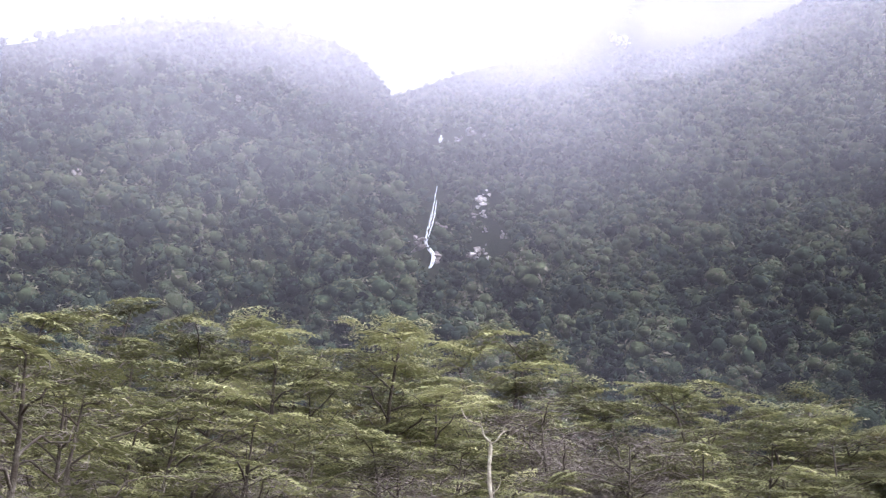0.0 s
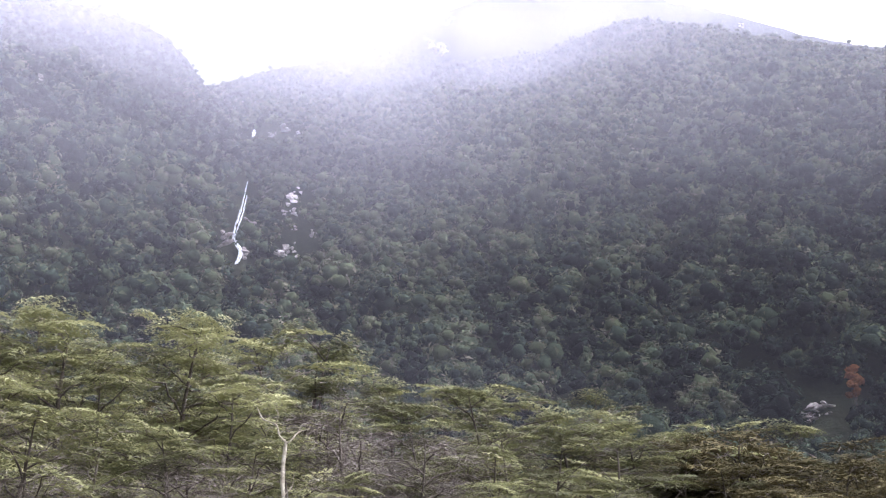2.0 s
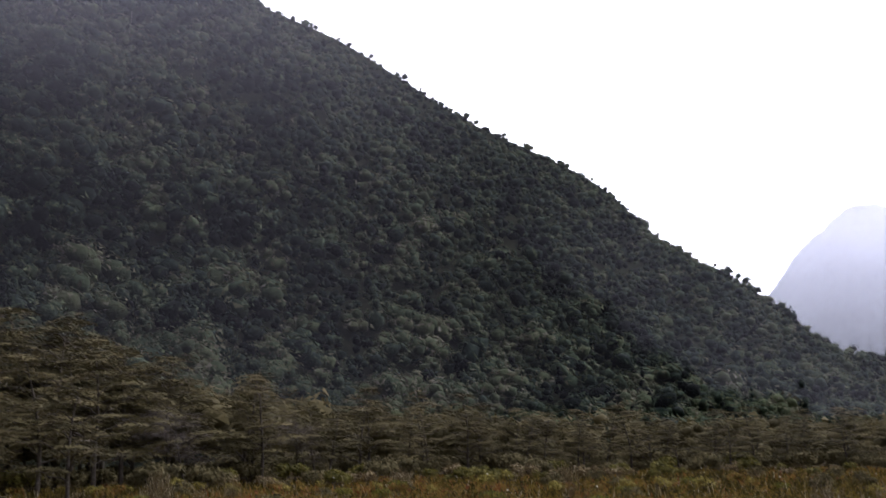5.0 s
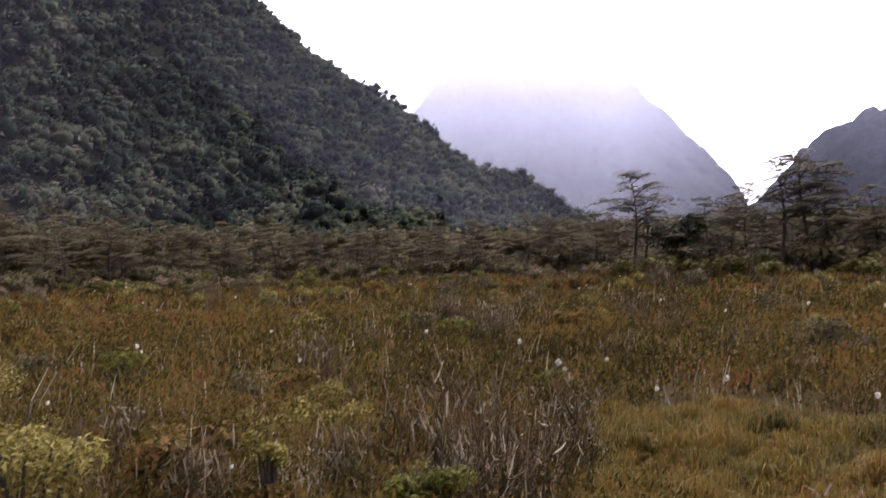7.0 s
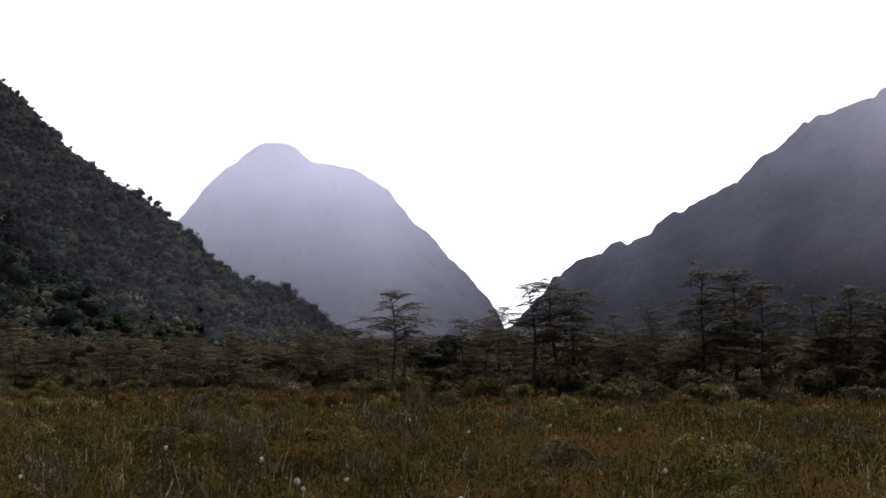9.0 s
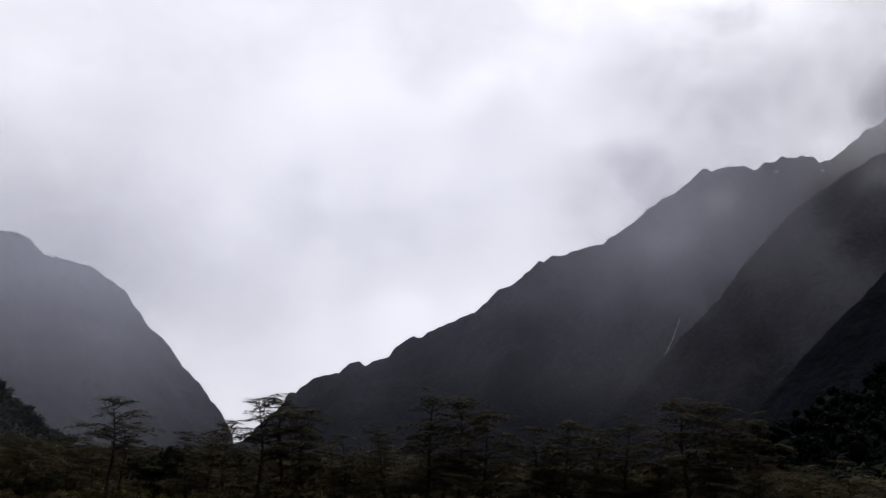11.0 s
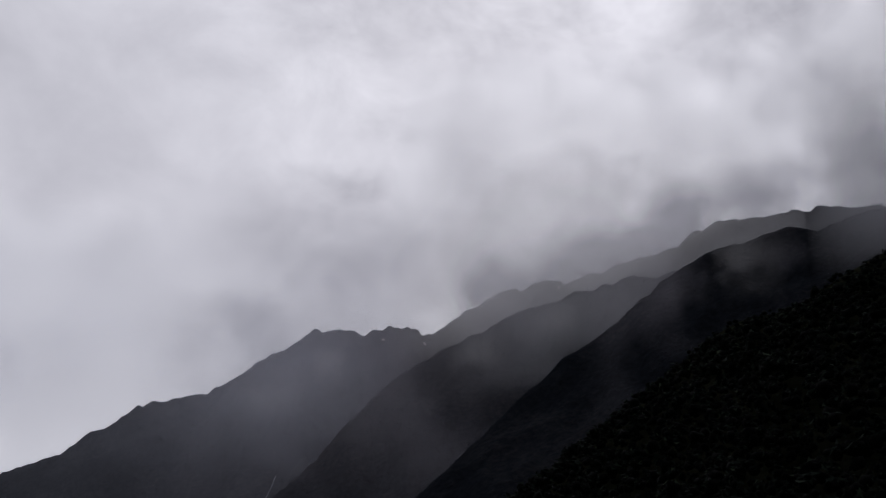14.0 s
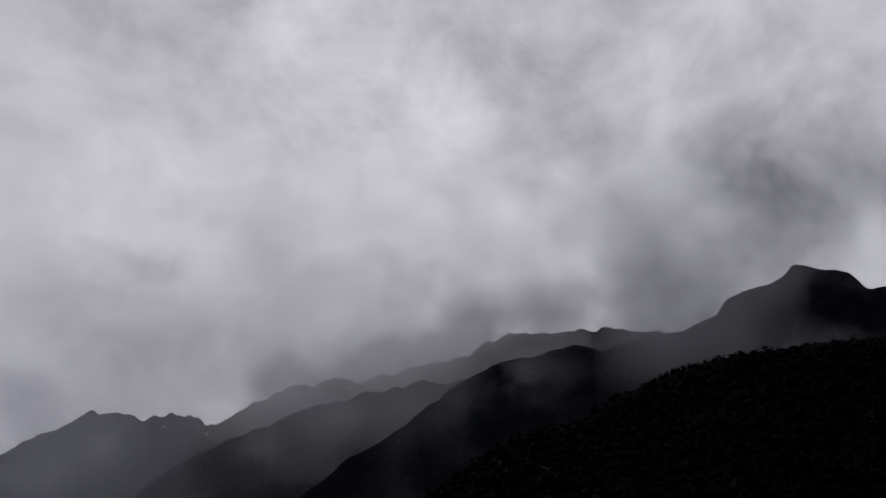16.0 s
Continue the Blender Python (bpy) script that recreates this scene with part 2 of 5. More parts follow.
def swell(x, y, seed=0, octaves=4):
    """Smooth value noise, -1 to 1."""
    total, amp, norm = np.zeros(np.broadcast(x, y).shape), 1.0, 0.0
    for o in range(octaves):
        fx, fy = np.floor(x), np.floor(y)
        u, v = x - fx, y - fy
        u, v = u * u * (3 - 2 * u), v * v * (3 - 2 * v)
        s = seed + 31 * o
        a, b = lattice(fx, fy, s), lattice(fx + 1, fy, s)
        c, d = lattice(fx, fy + 1, s), lattice(fx + 1, fy + 1, s)
        total += amp * (2 * ((a * (1 - u) + b * u) * (1 - v) + (c * (1 - u) + d * u) * v) - 1)
        norm += amp
        amp *= 0.5
        x, y = x * 2.03 + 17.1, y * 2.03 + 5.3
    return total / norm


def mesh_of(name, verts, faces, mat, tint=None, smooth=False):
    """A mesh from arrays: verts n x 3, faces a list of m x k arrays."""
    me = bpy.data.meshes.new(name)
    faces = [np.asarray(f, dtype=np.int32) for f in (faces if isinstance(faces, list) else [faces])]
    corners = np.concatenate([f.ravel() for f in faces])
    sizes = np.concatenate([np.full(len(f), f.shape[1], dtype=np.int32) for f in faces])
    starts = np.concatenate(([0], np.cumsum(sizes)[:-1])).astype(np.int32)
    me.vertices.add(len(verts))
    me.vertices.foreach_set("co", np.asarray(verts, dtype=np.float32).ravel())
    me.loops.add(len(corners))
    me.loops.foreach_set("vertex_index", corners)
    me.polygons.add(len(sizes))
    me.polygons.foreach_set("loop_start", starts)
    if smooth:
        me.polygons.foreach_set("use_smooth", np.ones(len(sizes), dtype=bool))
    if tint is not None:
        me.attributes.new("tint", "FLOAT", "POINT").data.foreach_set("value", np.asarray(tint, dtype=np.float32))
    me.update(calc_edges=True)
    me.materials.append(mat)
    return me


def part(name, me, parent=None, label=""):
    ob = new(name, me)
    ob.parent = parent
    return tagged(ob, label)


def join(pieces):
    """Join (verts, faces list, tint) triples into one."""
    vs, fs, ts, n = [], [], [], 0
    for v, f, t in pieces:
        vs.append(v)
        fs += [np.asarray(a) + n for a in f]
        ts.append(np.broadcast_to(t, len(v)))
        n += len(v)
    return np.concatenate(vs), fs, np.concatenate(ts)


def unit(v):
    return v / (np.linalg.norm(v, axis=-1, keepdims=True) + 1e-9)


def leaves(at, facing, size, rng, jitter=0.6, long=1.3):
    """Small uneven leaf clumps as pointed slivers at the places given, facing about the ways given."""
    n = len(at)
    nrm = unit(facing + rng.normal(0, jitter, (n, 3)))
    t = unit(np.cross(nrm, rng.normal(0, 1, (n, 3))))
    b = np.cross(nrm, t)
    size = np.broadcast_to(size, n)[:, None]
    corners = []
    for a, c in ((-1, -0.45), (1, -0.3), (0.1, 0.85)):
        ja = a + rng.uniform(-0.35, 0.35, (n, 1))
        jc = c + rng.uniform(-0.3, 0.3, (n, 1))
        corners.append(at + t * ja * size * 0.5 * long + b * jc * size * 0.5)
    return np.stack(corners, 1).reshape(-1, 3), np.arange(3 * n).reshape(-1, 3)


def sprigs(at, size, rng, lean=0.5):
    """Small upright pointed sprigs at the places given."""
    n = len(at)
    t = unit(np.array([0, 0, 1.0]) + rng.normal(0, lean, (n, 3)))
    w = unit(np.cross(t, rng.normal(0, 1, (n, 3)))) * 0.3
    size = np.broadcast_to(size, n)[:, None]
    foot, tip = at - t * size * 0.8, at + t * size * 0.9
    return np.stack([foot + w * size, foot - w * size * rng.uniform(0.3, 1, (n, 1)), tip], 1).reshape(-1, 3), np.arange(3 * n).reshape(-1, 3)


def tube(path, radii, sides=6):
    path, radii = np.asarray(path, float), np.asarray(radii, float)
    d = unit(np.gradient(path, axis=0))
    side = unit(np.cross(d, np.array([0.31, 0.87, 0.38])))
    other = np.cross(d, side)
    a = np.linspace(0, 2 * np.pi, sides, endpoint=False)
    ring = side[:, None] * np.cos(a)[None, :, None] + other[:, None] * np.sin(a)[None, :, None]
    v = (path[:, None] + ring * radii[:, None, None]).reshape(-1, 3)
    k = np.arange(len(path) - 1)[:, None] * sides
    i = np.arange(sides)[None]
    j = (i + 1) % sides
    f = np.stack([k + i, k + j, k + sides + j, k + sides + i], -1).reshape(-1, 4)
    return v, f


def smooth_line(points, n):
    """n points along a smooth curve through the points given."""
    p = np.asarray(points, float)
    s = np.arange(len(p), dtype=float)
    m = np.gradient(p, s, axis=0)
    q = np.linspace(0, s[-1], n)
    i = np.clip(np.searchsorted(s, q, side="right") - 1, 0, len(s) - 2)
    h = (s[i + 1] - s[i])[:, None]
    u = ((q - s[i]) / h[:, 0])[:, None]
    return ((2 * u**3 - 3 * u**2 + 1) * p[i] + (u**3 - 2 * u**2 + u) * h * m[i]
            + (-2 * u**3 + 3 * u**2) * p[i + 1] + (u**3 - u**2) * h * m[i + 1])


# ---- the mountains: lofts from a foot line in the valley up to a spine ----
class Hill:
    """foot and spine: x, y, z in metres. bow: over 1 the slope steepens upwards. rough: metres of spurs and gullies."""

    def __init__(self, foot, spine, bow=1.15, rough=14.0, wave=120.0, seed=1):
        self.foot, self.spine = np.asarray(foot, float), np.asarray(spine, float)
        self.bow, self.rough, self.wave, self.seed = bow, rough, wave, seed
        self.length = np.linalg.norm(np.diff(self.spine, axis=0), axis=1).sum()

    def at(self, u, v):
        """Points of the slope: u from 0 to 1 along it, v from 0 at the foot to 1 at the spine and on down the far side."""
        n = 600
        f, s = smooth_line(self.foot, n), smooth_line(self.spine, n)
        i = np.clip(u * (n - 1), 0, n - 1.001)
        k = i.astype(int)
        w = (i - k)[..., None]
        f, s = f[k] * (1 - w) + f[k + 1] * w, s[k] * (1 - w) + s[k + 1] * w
        near = np.clip(v, 0, 1)[..., None]
        p = f + (s - f) * v[..., None]
        z = f[..., 2:] + (s[..., 2:] - f[..., 2:]) * near ** self.bow
        z = z - np.clip(v - 1, 0, None)[..., None] * (s[..., 2:] - f[..., 2:]) * 1.2
        along = u * self.length / self.wave
        gully = swell(along, v * 2.2 + 0.6 * swell(along * 1.3, v * 3, self.seed + 9), self.seed, 4)
        lift = self.rough * gully * np.sin(np.pi * np.clip(v, 0, 1)) ** 0.8
        p[..., 2] = z[..., 0] + lift
        return p

    def mesh(self, name, mat, cols, rows, top=1.5, crumple=0.0):
        u, v = np.meshgrid(np.linspace(0, 1, cols), np.concatenate((np.linspace(0, 1, rows), np.linspace(1, top, rows // 4)[1:])))
        p = self.at(u, v)
        if crumple:
            p[..., 2] += crumple * (swell(p[..., 0] / 60.0, p[..., 1] / 60.0, self.seed + 3, 4) + 0.6 * swell(p[..., 0] / 22.0, p[..., 1] / 22.0, self.seed + 4, 2))
        r, c = u.shape
        k = (np.arange(r - 1)[:, None] * c + np.arange(c - 1)[None]).ravel()
        f = np.stack([k, k + 1, k + c + 1, k + c], -1)
        return mesh_of(name, p.reshape(-1, 3), f, mat, smooth=True)


def curtain(name, line, profile, mat, label, top=0.2):
    """A bank of mist: a tall soft sheet along bearings round the valley. line: bearing, density; profile: distance, height."""
    line, profile = np.asarray(line, float), np.asarray(profile, float)
    b = np.linspace(line[0, 0], line[-1, 0], 100)
    q = np.linspace(0, len(profile) - 1, 34)
    dist, z = (np.interp(q, np.arange(len(profile)), profile[:, c]) for c in (0, 1))
    bb, dd = np.meshgrid(np.radians(b), dist)
    p = np.stack([np.sin(bb) * dd, np.cos(bb) * dd, np.broadcast_to(z[:, None], bb.shape)], -1)
    dens = np.interp(b, line[:, 0], line[:, 1])[None] * np.clip((q[-1] - q) / (top * q[-1]), 0, 1)[:, None] ** 1.3
    r, c = bb.shape
    k = (np.arange(r - 1)[:, None] * c + np.arange(c - 1)[None]).ravel()
    ob = new(name, mesh_of(name, p.reshape(-1, 3), np.stack([k, k + 1, k + c + 1, k + c], -1), mat, tint=dens.ravel(), smooth=True))
    return tagged(ob, label, "mist", kind="stuff")


LEFT_HILL = Hill(
    [(-265, -141, 0), (-285, -93, 0), (-298, -37, 0), (-305, -8, 0), (-309, 25, 0), (-310, 53, 0), (-313, 69, 0), (-315, 81, 0), (-317, 92, 0), (-319, 104, 0), (-319, 117, 0), (-323, 134, 0)],
    [(-706, -376, 293), (-780, -253, 350), (-844, -104, 404), (-870, -23, 451), (-877, 71, 474), (-867, 148, 470), (-859, 189, 449), (-843, 216, 408), (-821, 239, 362), (-799, 260, 313), (-751, 276, 247), (-674, 279, 171), (-562, 262, 89)], bow=1.15, rough=22, wave=110, seed=3)
MID_HILL = Hill(
    [(-345, 61, 0), (-338, 91, 0), (-332, 110, 0), (-327, 125, 0), (-319, 143, 0), (-309, 164, 0), (-300, 180, 0), (-292, 193, 0), (-283, 206, 0), (-274, 217, 0), (-256, 239, 0), (-242, 253, 0), (-218, 274, 0), (-196, 290, 0), (-175, 303, 0)],
    [(-1133, 200, 509), (-1140, 305, 563), (-1120, 371, 591), (-1102, 423, 606), (-1077, 482, 622), (-1042, 554, 609), (-1011, 608, 614), (-977, 644, 619), (-938, 682, 632), (-901, 714, 640), (-819, 764, 603), (-761, 794, 572), (-674, 844, 531), (-593, 879, 474), (-525, 909, 426)], bow=1.12, rough=26, wave=130, seed=4)
FRONT_RIDGE = Hill(
    [(-297, 145, 0), (-276, 172, 0), (-252, 197, 0), (-239, 213, 0), (-227, 232, 0), (-212, 253, 0), (-203, 273, 0), (-199, 288, 0), (-190, 306, 0), (-176, 337, 0), (-156, 368, 0), (-122, 412, 0), (-82, 463, 0), (-56, 507, 0), (-14, 580, 0), (24, 660, 0), (60, 758, 0), (100, 854, 0), (150, 948, 0)],
    [(-467, 228, 113), (-551, 344, 207), (-599, 468, 302), (-611, 547, 364), (-595, 607, 402), (-559, 666, 408), (-525, 706, 420), (-505, 733, 431), (-476, 764, 422), (-426, 815, 395), (-370, 875, 372), (-284, 959, 316), (-184, 1044, 268), (-121, 1093, 210), (-28, 1150, 147), (45, 1219, 98), (102, 1296, 91), (158, 1341, 47), (219, 1383, 7)], bow=1.12, rough=20, wave=120, seed=5)
HIGH_RIDGE = Hill(
    [(-1261, 314, 250), (-1229, 423, 250), (-1197, 508, 250), (-1167, 572, 250), (-1126, 650, 250), (-1090, 708, 250), (-1064, 748, 250), (-1019, 807, 250), (-991, 841, 250), (-951, 887, 250), (-910, 929, 250), (-866, 969, 250), (-800, 1024, 250), (-727, 1078, 250), (-679, 1108, 250), (-630, 1137, 250), (-549, 1178, 250)],
    [(-1747, 435, 842), (-1702, 586, 900), (-1657, 703, 959), (-1616, 792, 1008), (-1559, 900, 1067), (-1510, 980, 1092), (-1473, 1035, 1092), (-1411, 1118, 1071), (-1373, 1164, 1041), (-1316, 1228, 1008), (-1259, 1286, 967), (-1200, 1342, 927), (-1108, 1418, 888), (-1007, 1492, 876), (-940, 1535, 853), (-873, 1574, 811), (-761, 1631, 711)], bow=1.1, rough=30, wave=160, seed=6)
FAR_PEAK = Hill(
    [(-240, 2287, 0), (-120, 2297, 0), (-60, 2299, 0), (16, 2300, 0), (64, 2299, 0), (124, 2297, 0), (184, 2293, 0), (232, 2288, 0), (312, 2279, 0), (376, 2269, 0), (447, 2256, 0), (521, 2240, 0), (595, 2222, 0), (626, 2213, 0), (672, 2200, 0)],
    [(-345, 3282, 175), (-173, 3295, 349), (-86, 3299, 443), (23, 3300, 572), (92, 3299, 632), (178, 3295, 698), (265, 3289, 686), (333, 3283, 632), (448, 3269, 614), (539, 3256, 560), (641, 3237, 437), (737, 3165, 327), (828, 3091, 198), (858, 3031, 101), (906, 2965, 13)], bow=1.0, rough=45, wave=300, seed=7)
RIGHT_RANGE = Hill(
    [(450, 1949, 0), (512, 1913, 0), (547, 1882, 0), (609, 1831, 0), (672, 1777, 0), (725, 1724, 0), (819, 1636, 0), (886, 1567, 0), (943, 1486, 0), (972, 1419, 0), (1005, 1359, 0), (1054, 1283, 0), (1108, 1209, 0), (1139, 1151, 0), (1147, 1115, 0), (1191, 1054, 0), (1238, 981, 0), (1292, 875, 0), (1329, 798, 0), (1346, 749, 0), (1398, 622, 0), (1449, 388, 0)],
    [(652, 2826, 17), (738, 2753, 82), (781, 2689, 129), (868, 2609, 238), (954, 2526, 300), (1027, 2443, 328), (1164, 2325, 419), (1256, 2219, 512), (1340, 2111, 575), (1401, 2046, 588), (1457, 1969, 654), (1536, 1870, 733), (1621, 1769, 745), (1674, 1692, 753), (1699, 1652, 736), (1760, 1557, 807), (1818, 1441, 851), (1905, 1289, 885), (1954, 1174, 919), (1975, 1099, 962), (2046, 911, 976), (2125, 569, 936)], bow=1.05, rough=55, wave=260, seed=8)
SPUR_A = Hill(
    [(643, 953, 0), (708, 906, 0), (767, 857, 0), (799, 827, 0), (834, 792, 0), (863, 761, 0), (901, 714, 0), (953, 643, 0), (1015, 540, 0), (1081, 393, 0)],
    [(811, 1202, 91), (954, 1221, 220), (1080, 1208, 358), (1153, 1194, 435), (1233, 1170, 509), (1290, 1137, 548), (1364, 1081, 598), (1459, 984, 650), (1572, 836, 693), (1673, 609, 703)], bow=1.05, rough=40, wave=200, seed=9)
SPUR_B = Hill(
    [(489, 582, 0), (537, 537, 0), (568, 505, 0), (602, 464, 0), (626, 432, 0), (641, 408, 0), (651, 391, 0), (672, 356, 0), (689, 321, 0), (705, 283, 0), (719, 246, 0), (726, 226, 0), (730, 212, 0), (739, 179, 0), (741, 167, 0), (745, 150, 0), (748, 132, 0), (752, 108, 0), (760, 0, 0), (705, -285, 0)],
    [(643, 766, 46), (764, 764, 160), (845, 750, 242), (935, 720, 332), (1004, 693, 394), (1046, 666, 444), (1071, 644, 477), (1122, 594, 515), (1160, 541, 535), (1188, 477, 543), (1211, 415, 564), (1222, 381, 572), (1229, 357, 599), (1244, 301, 621), (1249, 281, 640), (1255, 253, 635), (1261, 222, 621), (1267, 183, 602), (1270, 0, 554), (1159, -468, 507)], bow=1.05, rough=30, wave=170, seed=10)
BLACK_SLOPE = Hill(
    [(259, 331, 0), (276, 276, 0), (275, 248, 0), (276, 215, 0), (282, 190, 0), (288, 171, 0), (291, 155, 0), (299, 139, 0), (306, 124, 0), (312, 109, 0), (317, 91, 0), (325, 57, 0), (330, 0, 0), (306, -124, 0)],
    [(332, 426, 7), (424, 424, 46), (476, 428, 76), (544, 425, 128), (613, 414, 178), (662, 393, 224), (698, 371, 259), (725, 338, 273), (751, 303, 302), (774, 270, 324), (798, 229, 339), (827, 146, 350), (840, 0, 350), (760, -307, 334)], bow=1.05, rough=18, wave=130, seed=11)

for hill, name, mat, cols, rows, crumple, label in (
        (LEFT_HILL, "mountain_west", M_SLOPE, 150, 70, 0, "steep mountainside covered in dark beech forest"),
        (MID_HILL, "mountain_middle", M_SLOPE, 160, 80, 0, "forested mountainside rising into mist"),
        (FRONT_RIDGE, "mountain_front", M_SLOPE, 200, 70, 0, "dark forested ridge falling to the valley floor"),
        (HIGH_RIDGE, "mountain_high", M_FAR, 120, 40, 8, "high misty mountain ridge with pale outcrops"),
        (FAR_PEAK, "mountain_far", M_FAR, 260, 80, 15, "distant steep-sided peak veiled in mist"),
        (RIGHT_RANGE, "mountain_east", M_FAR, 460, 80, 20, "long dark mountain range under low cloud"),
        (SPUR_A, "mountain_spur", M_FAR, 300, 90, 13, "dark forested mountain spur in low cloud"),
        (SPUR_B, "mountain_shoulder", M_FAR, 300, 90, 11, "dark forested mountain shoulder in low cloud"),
        (BLACK_SLOPE, "mountain_dark", M_SLOPE, 150, 60, 0, "black forested slope in deep shade")):
    tagged(new(name, hill.mesh(name, mat, cols, rows, crumple=crumple)), label, "mountain", kind="structure")

# the valley floor: one sheet that reaches the horizon
ring = np.concatenate((np.linspace(0, 60, 50), np.geomspace(62, 4800, 50)))
turn = np.linspace(0, 2 * np.pi, 181)[:-1]
rr, tt = np.meshgrid(ring, turn, indexing="ij")
gx, gy = rr * np.sin(tt), rr * np.cos(tt)
gz = 0.10 * swell(gx / 2.5, gy / 2.5, 5) * np.clip(1 - rr / 400, 0, 1) - 0.05
k = (np.arange(len(ring) - 1)[:, None] * 180 + np.arange(180)[None])
k2 = (np.arange(len(ring) - 1)[:, None] * 180 + (np.arange(180)[None] + 1) % 180)
tagged(new("ground", mesh_of("ground", np.stack([gx, gy, gz], -1).reshape(-1, 3), np.stack([k, k2, k2 + 180, k + 180], -1).reshape(-1, 4), M_GROUND, smooth=True)),
       "flat peaty bog floor of brown soil and moss", "ground", kind="structure")

# ---- mist: sheets of it, each thin, one behind the other ----
PALE, GREY, COLD = (0.96, 0.95, 1.0), (0.86, 0.85, 1.0), (0.80, 0.84, 0.97)


def bank(name, label, sheets, gap, line, profile, mat, top):
    """Several thin sheets of mist one behind the other."""
    for i in range(sheets):
        curtain(name, line, [(d + i * gap, z) for d, z in profile], mat, label, top)


WEST = [(-126, 0.74), (-95, 0.72), (-84, 0.76), (-76, 0.84), (-70, 0.86), (-60, 0.88), (-52, 0.70), (-44, 0.58), (-36, 0.56), (-28, 0.56), (-21, 0.5), (-14, 0.38), (-8, 0.28), (-4, 0.0)]
bank("mist_bank", "thin grey mist thickening up the forested slopes", 3, 26, WEST, [(255, 14), (775, 470), (800, 950)],
     mist_material("mist_west", 80, 420, 0.015, 0.22, 0.2, 0.006, colour=(0.86, 0.84, 0.97)), 0.5)
bank("low_cloud", "white cloud settled on the tops of the forested slopes", 2, 9, [(-126, 1.0), (-74, 1.0), (-66, 1.0), (-61.5, 0.0)], [(735, 290), (735, 1050)],
     mist_material("cloud_west", 312, 405, 0.0, 0.245, 0.2, 0.006, colour=PALE), 0.3)
bank("mist_bank", "grey mist between two forested ridges", 2, 12, [(-80, 0.0), (-76, 1.0), (-60, 1.0), (-48, 0.0)], [(1010, 120), (1010, 1300)],
     mist_material("mist_middle", 430, 560, 0.0, 0.24, 0.3), 0.4)
bank("low_cloud", "white cloud trailing over a high ridge", 2, 25, [(-61, 0.0), (-55, 1.0), (-46, 1.0), (-38, 0.85), (-30, 0.5), (-22, 0.0)], [(1400, 200), (1400, 1900)],
     mist_material("cloud_high", 400, 800, 0.10, 0.245, 0.3, 0.006, colour=PALE), 0.3)
FAR_LINE = [(-4, 0.0), (-2, 1.0), (9, 1.0), (14, 0.7), (19.5, 0.0)]
bank("mist_bank", "pale mist veiling the distant peak", 2, 40, FAR_LINE, [(1880, -2), (1880, 700)], mist_material("mist_far", 0, 380, 0.03, 0.235, 0.15, 0.0022, colour=COLD, through=0.95), 0.5)
bank("mist_bank", "pale mist veiling the distant peak", 2, 40, FAR_LINE, [(1970, -2), (1970, 720)], mist_material("mist_peak", 140, 400, 0.035, 0.235, 0.1, 0.0022, colour=(0.88, 0.90, 1.0), through=0.95), 0.45)
bank("low_cloud", "white cloud on the distant summit", 2, 30, [(-3, 0.0), (0, 1.0), (7, 1.0), (11, 0.6), (14, 0.0)], [(2060, 200), (2060, 720)],
     mist_material("mist_summit", 290, 430, 0.0, 0.245, 0.3, 0.004, colour=PALE, through=0.95), 0.4)
bank("mist_bank", "pale mist veiling the distant range", 2, 40, [(14.5, 0.0), (18, 1.0), (24, 1.0), (32, 1.0), (37, 1.0), (41, 0.9), (45.5, 0.0)], [(1860, -2), (1860, 760)],
     mist_material("mist_range", 90, 540, 0.023, 0.245, 0.3, 0.0040, colour=COLD, through=0.92), 0.3)
bank("mist_bank", "thin even haze before a forested ridge", 1, 0, [(-54, 0.0), (-44, 0.5), (-36, 0.9), (-26, 1.0), (-17, 0.5), (-8, 0.0)], [(215, -2), (420, 300), (480, 520)],
     mist_material("mist_ridge", 30, 220, 0.012, 0.07, 0.2, 0.006, colour=(0.86, 0.84, 0.97)), 0.35)
bank("mist_bank", "grey mist on a dark spur", 1, 0, [(29, 0.0), (34, 0.8), (42, 1.0), (48, 1.0), (53, 0.0)], [(1200, -2), (1200, 560)],
     mist_material("mist_spur", 30, 400, 0.045, 0.24, 0.35, 0.0060, cut=(0.36, 0.62), through=0.92), 0.3)
bank("mist_bank", "thin mist before the end of a forested ridge", 1, 0, [(-16, 0.0), (-4, 0.8), (4, 1.0), (9, 0.6), (13, 0.0)], [(660, -2), (660, 260)],
     mist_material("mist_valley", 0, 200, 0.06, 0.06, 0.2, 0.006, colour=GREY), 0.5)
bank("low_cloud", "low grey cloud hiding the crest of the range", 4, 14, [(43.0, 0.0), (48.5, 0.85), (51, 1.0), (58, 1.0), (66, 0.0)], [(2150, 460), (2150, 1350)],
     mist_material("cloud_range", 540, 730, 0.02, 0.245, 0.2, 0.0050, colour=(0.98, 0.98, 1.0), cut=(0.34, 0.60), through=0.96), 0.5)
bank("low_cloud", "low grey cloud rolling over the dark crest", 2, 25, [(45.6, 0.0), (49, 0.7), (52, 1.0), (116, 1.0)], [(1560, 190), (1560, 1030)],
     mist_material("cloud_crest", 220, 560, 0.06, 0.245, 0.6, 0.0050, colour=(0.92, 0.93, 0.98), cut=(0.36, 0.62), through=0.92), 0.6)
bank("mist_bank", "ragged grey mist on a dark shoulder", 1, 0, [(53.5, 0.0), (58, 0.7), (66, 1.0), (116, 1.0)], [(960, 0), (960, 640)],
     mist_material("mist_shoulder", 150, 400, 0.03, 0.24, 0.8, 0.0075, cut=(0.42, 0.60), through=0.92), 0.3)
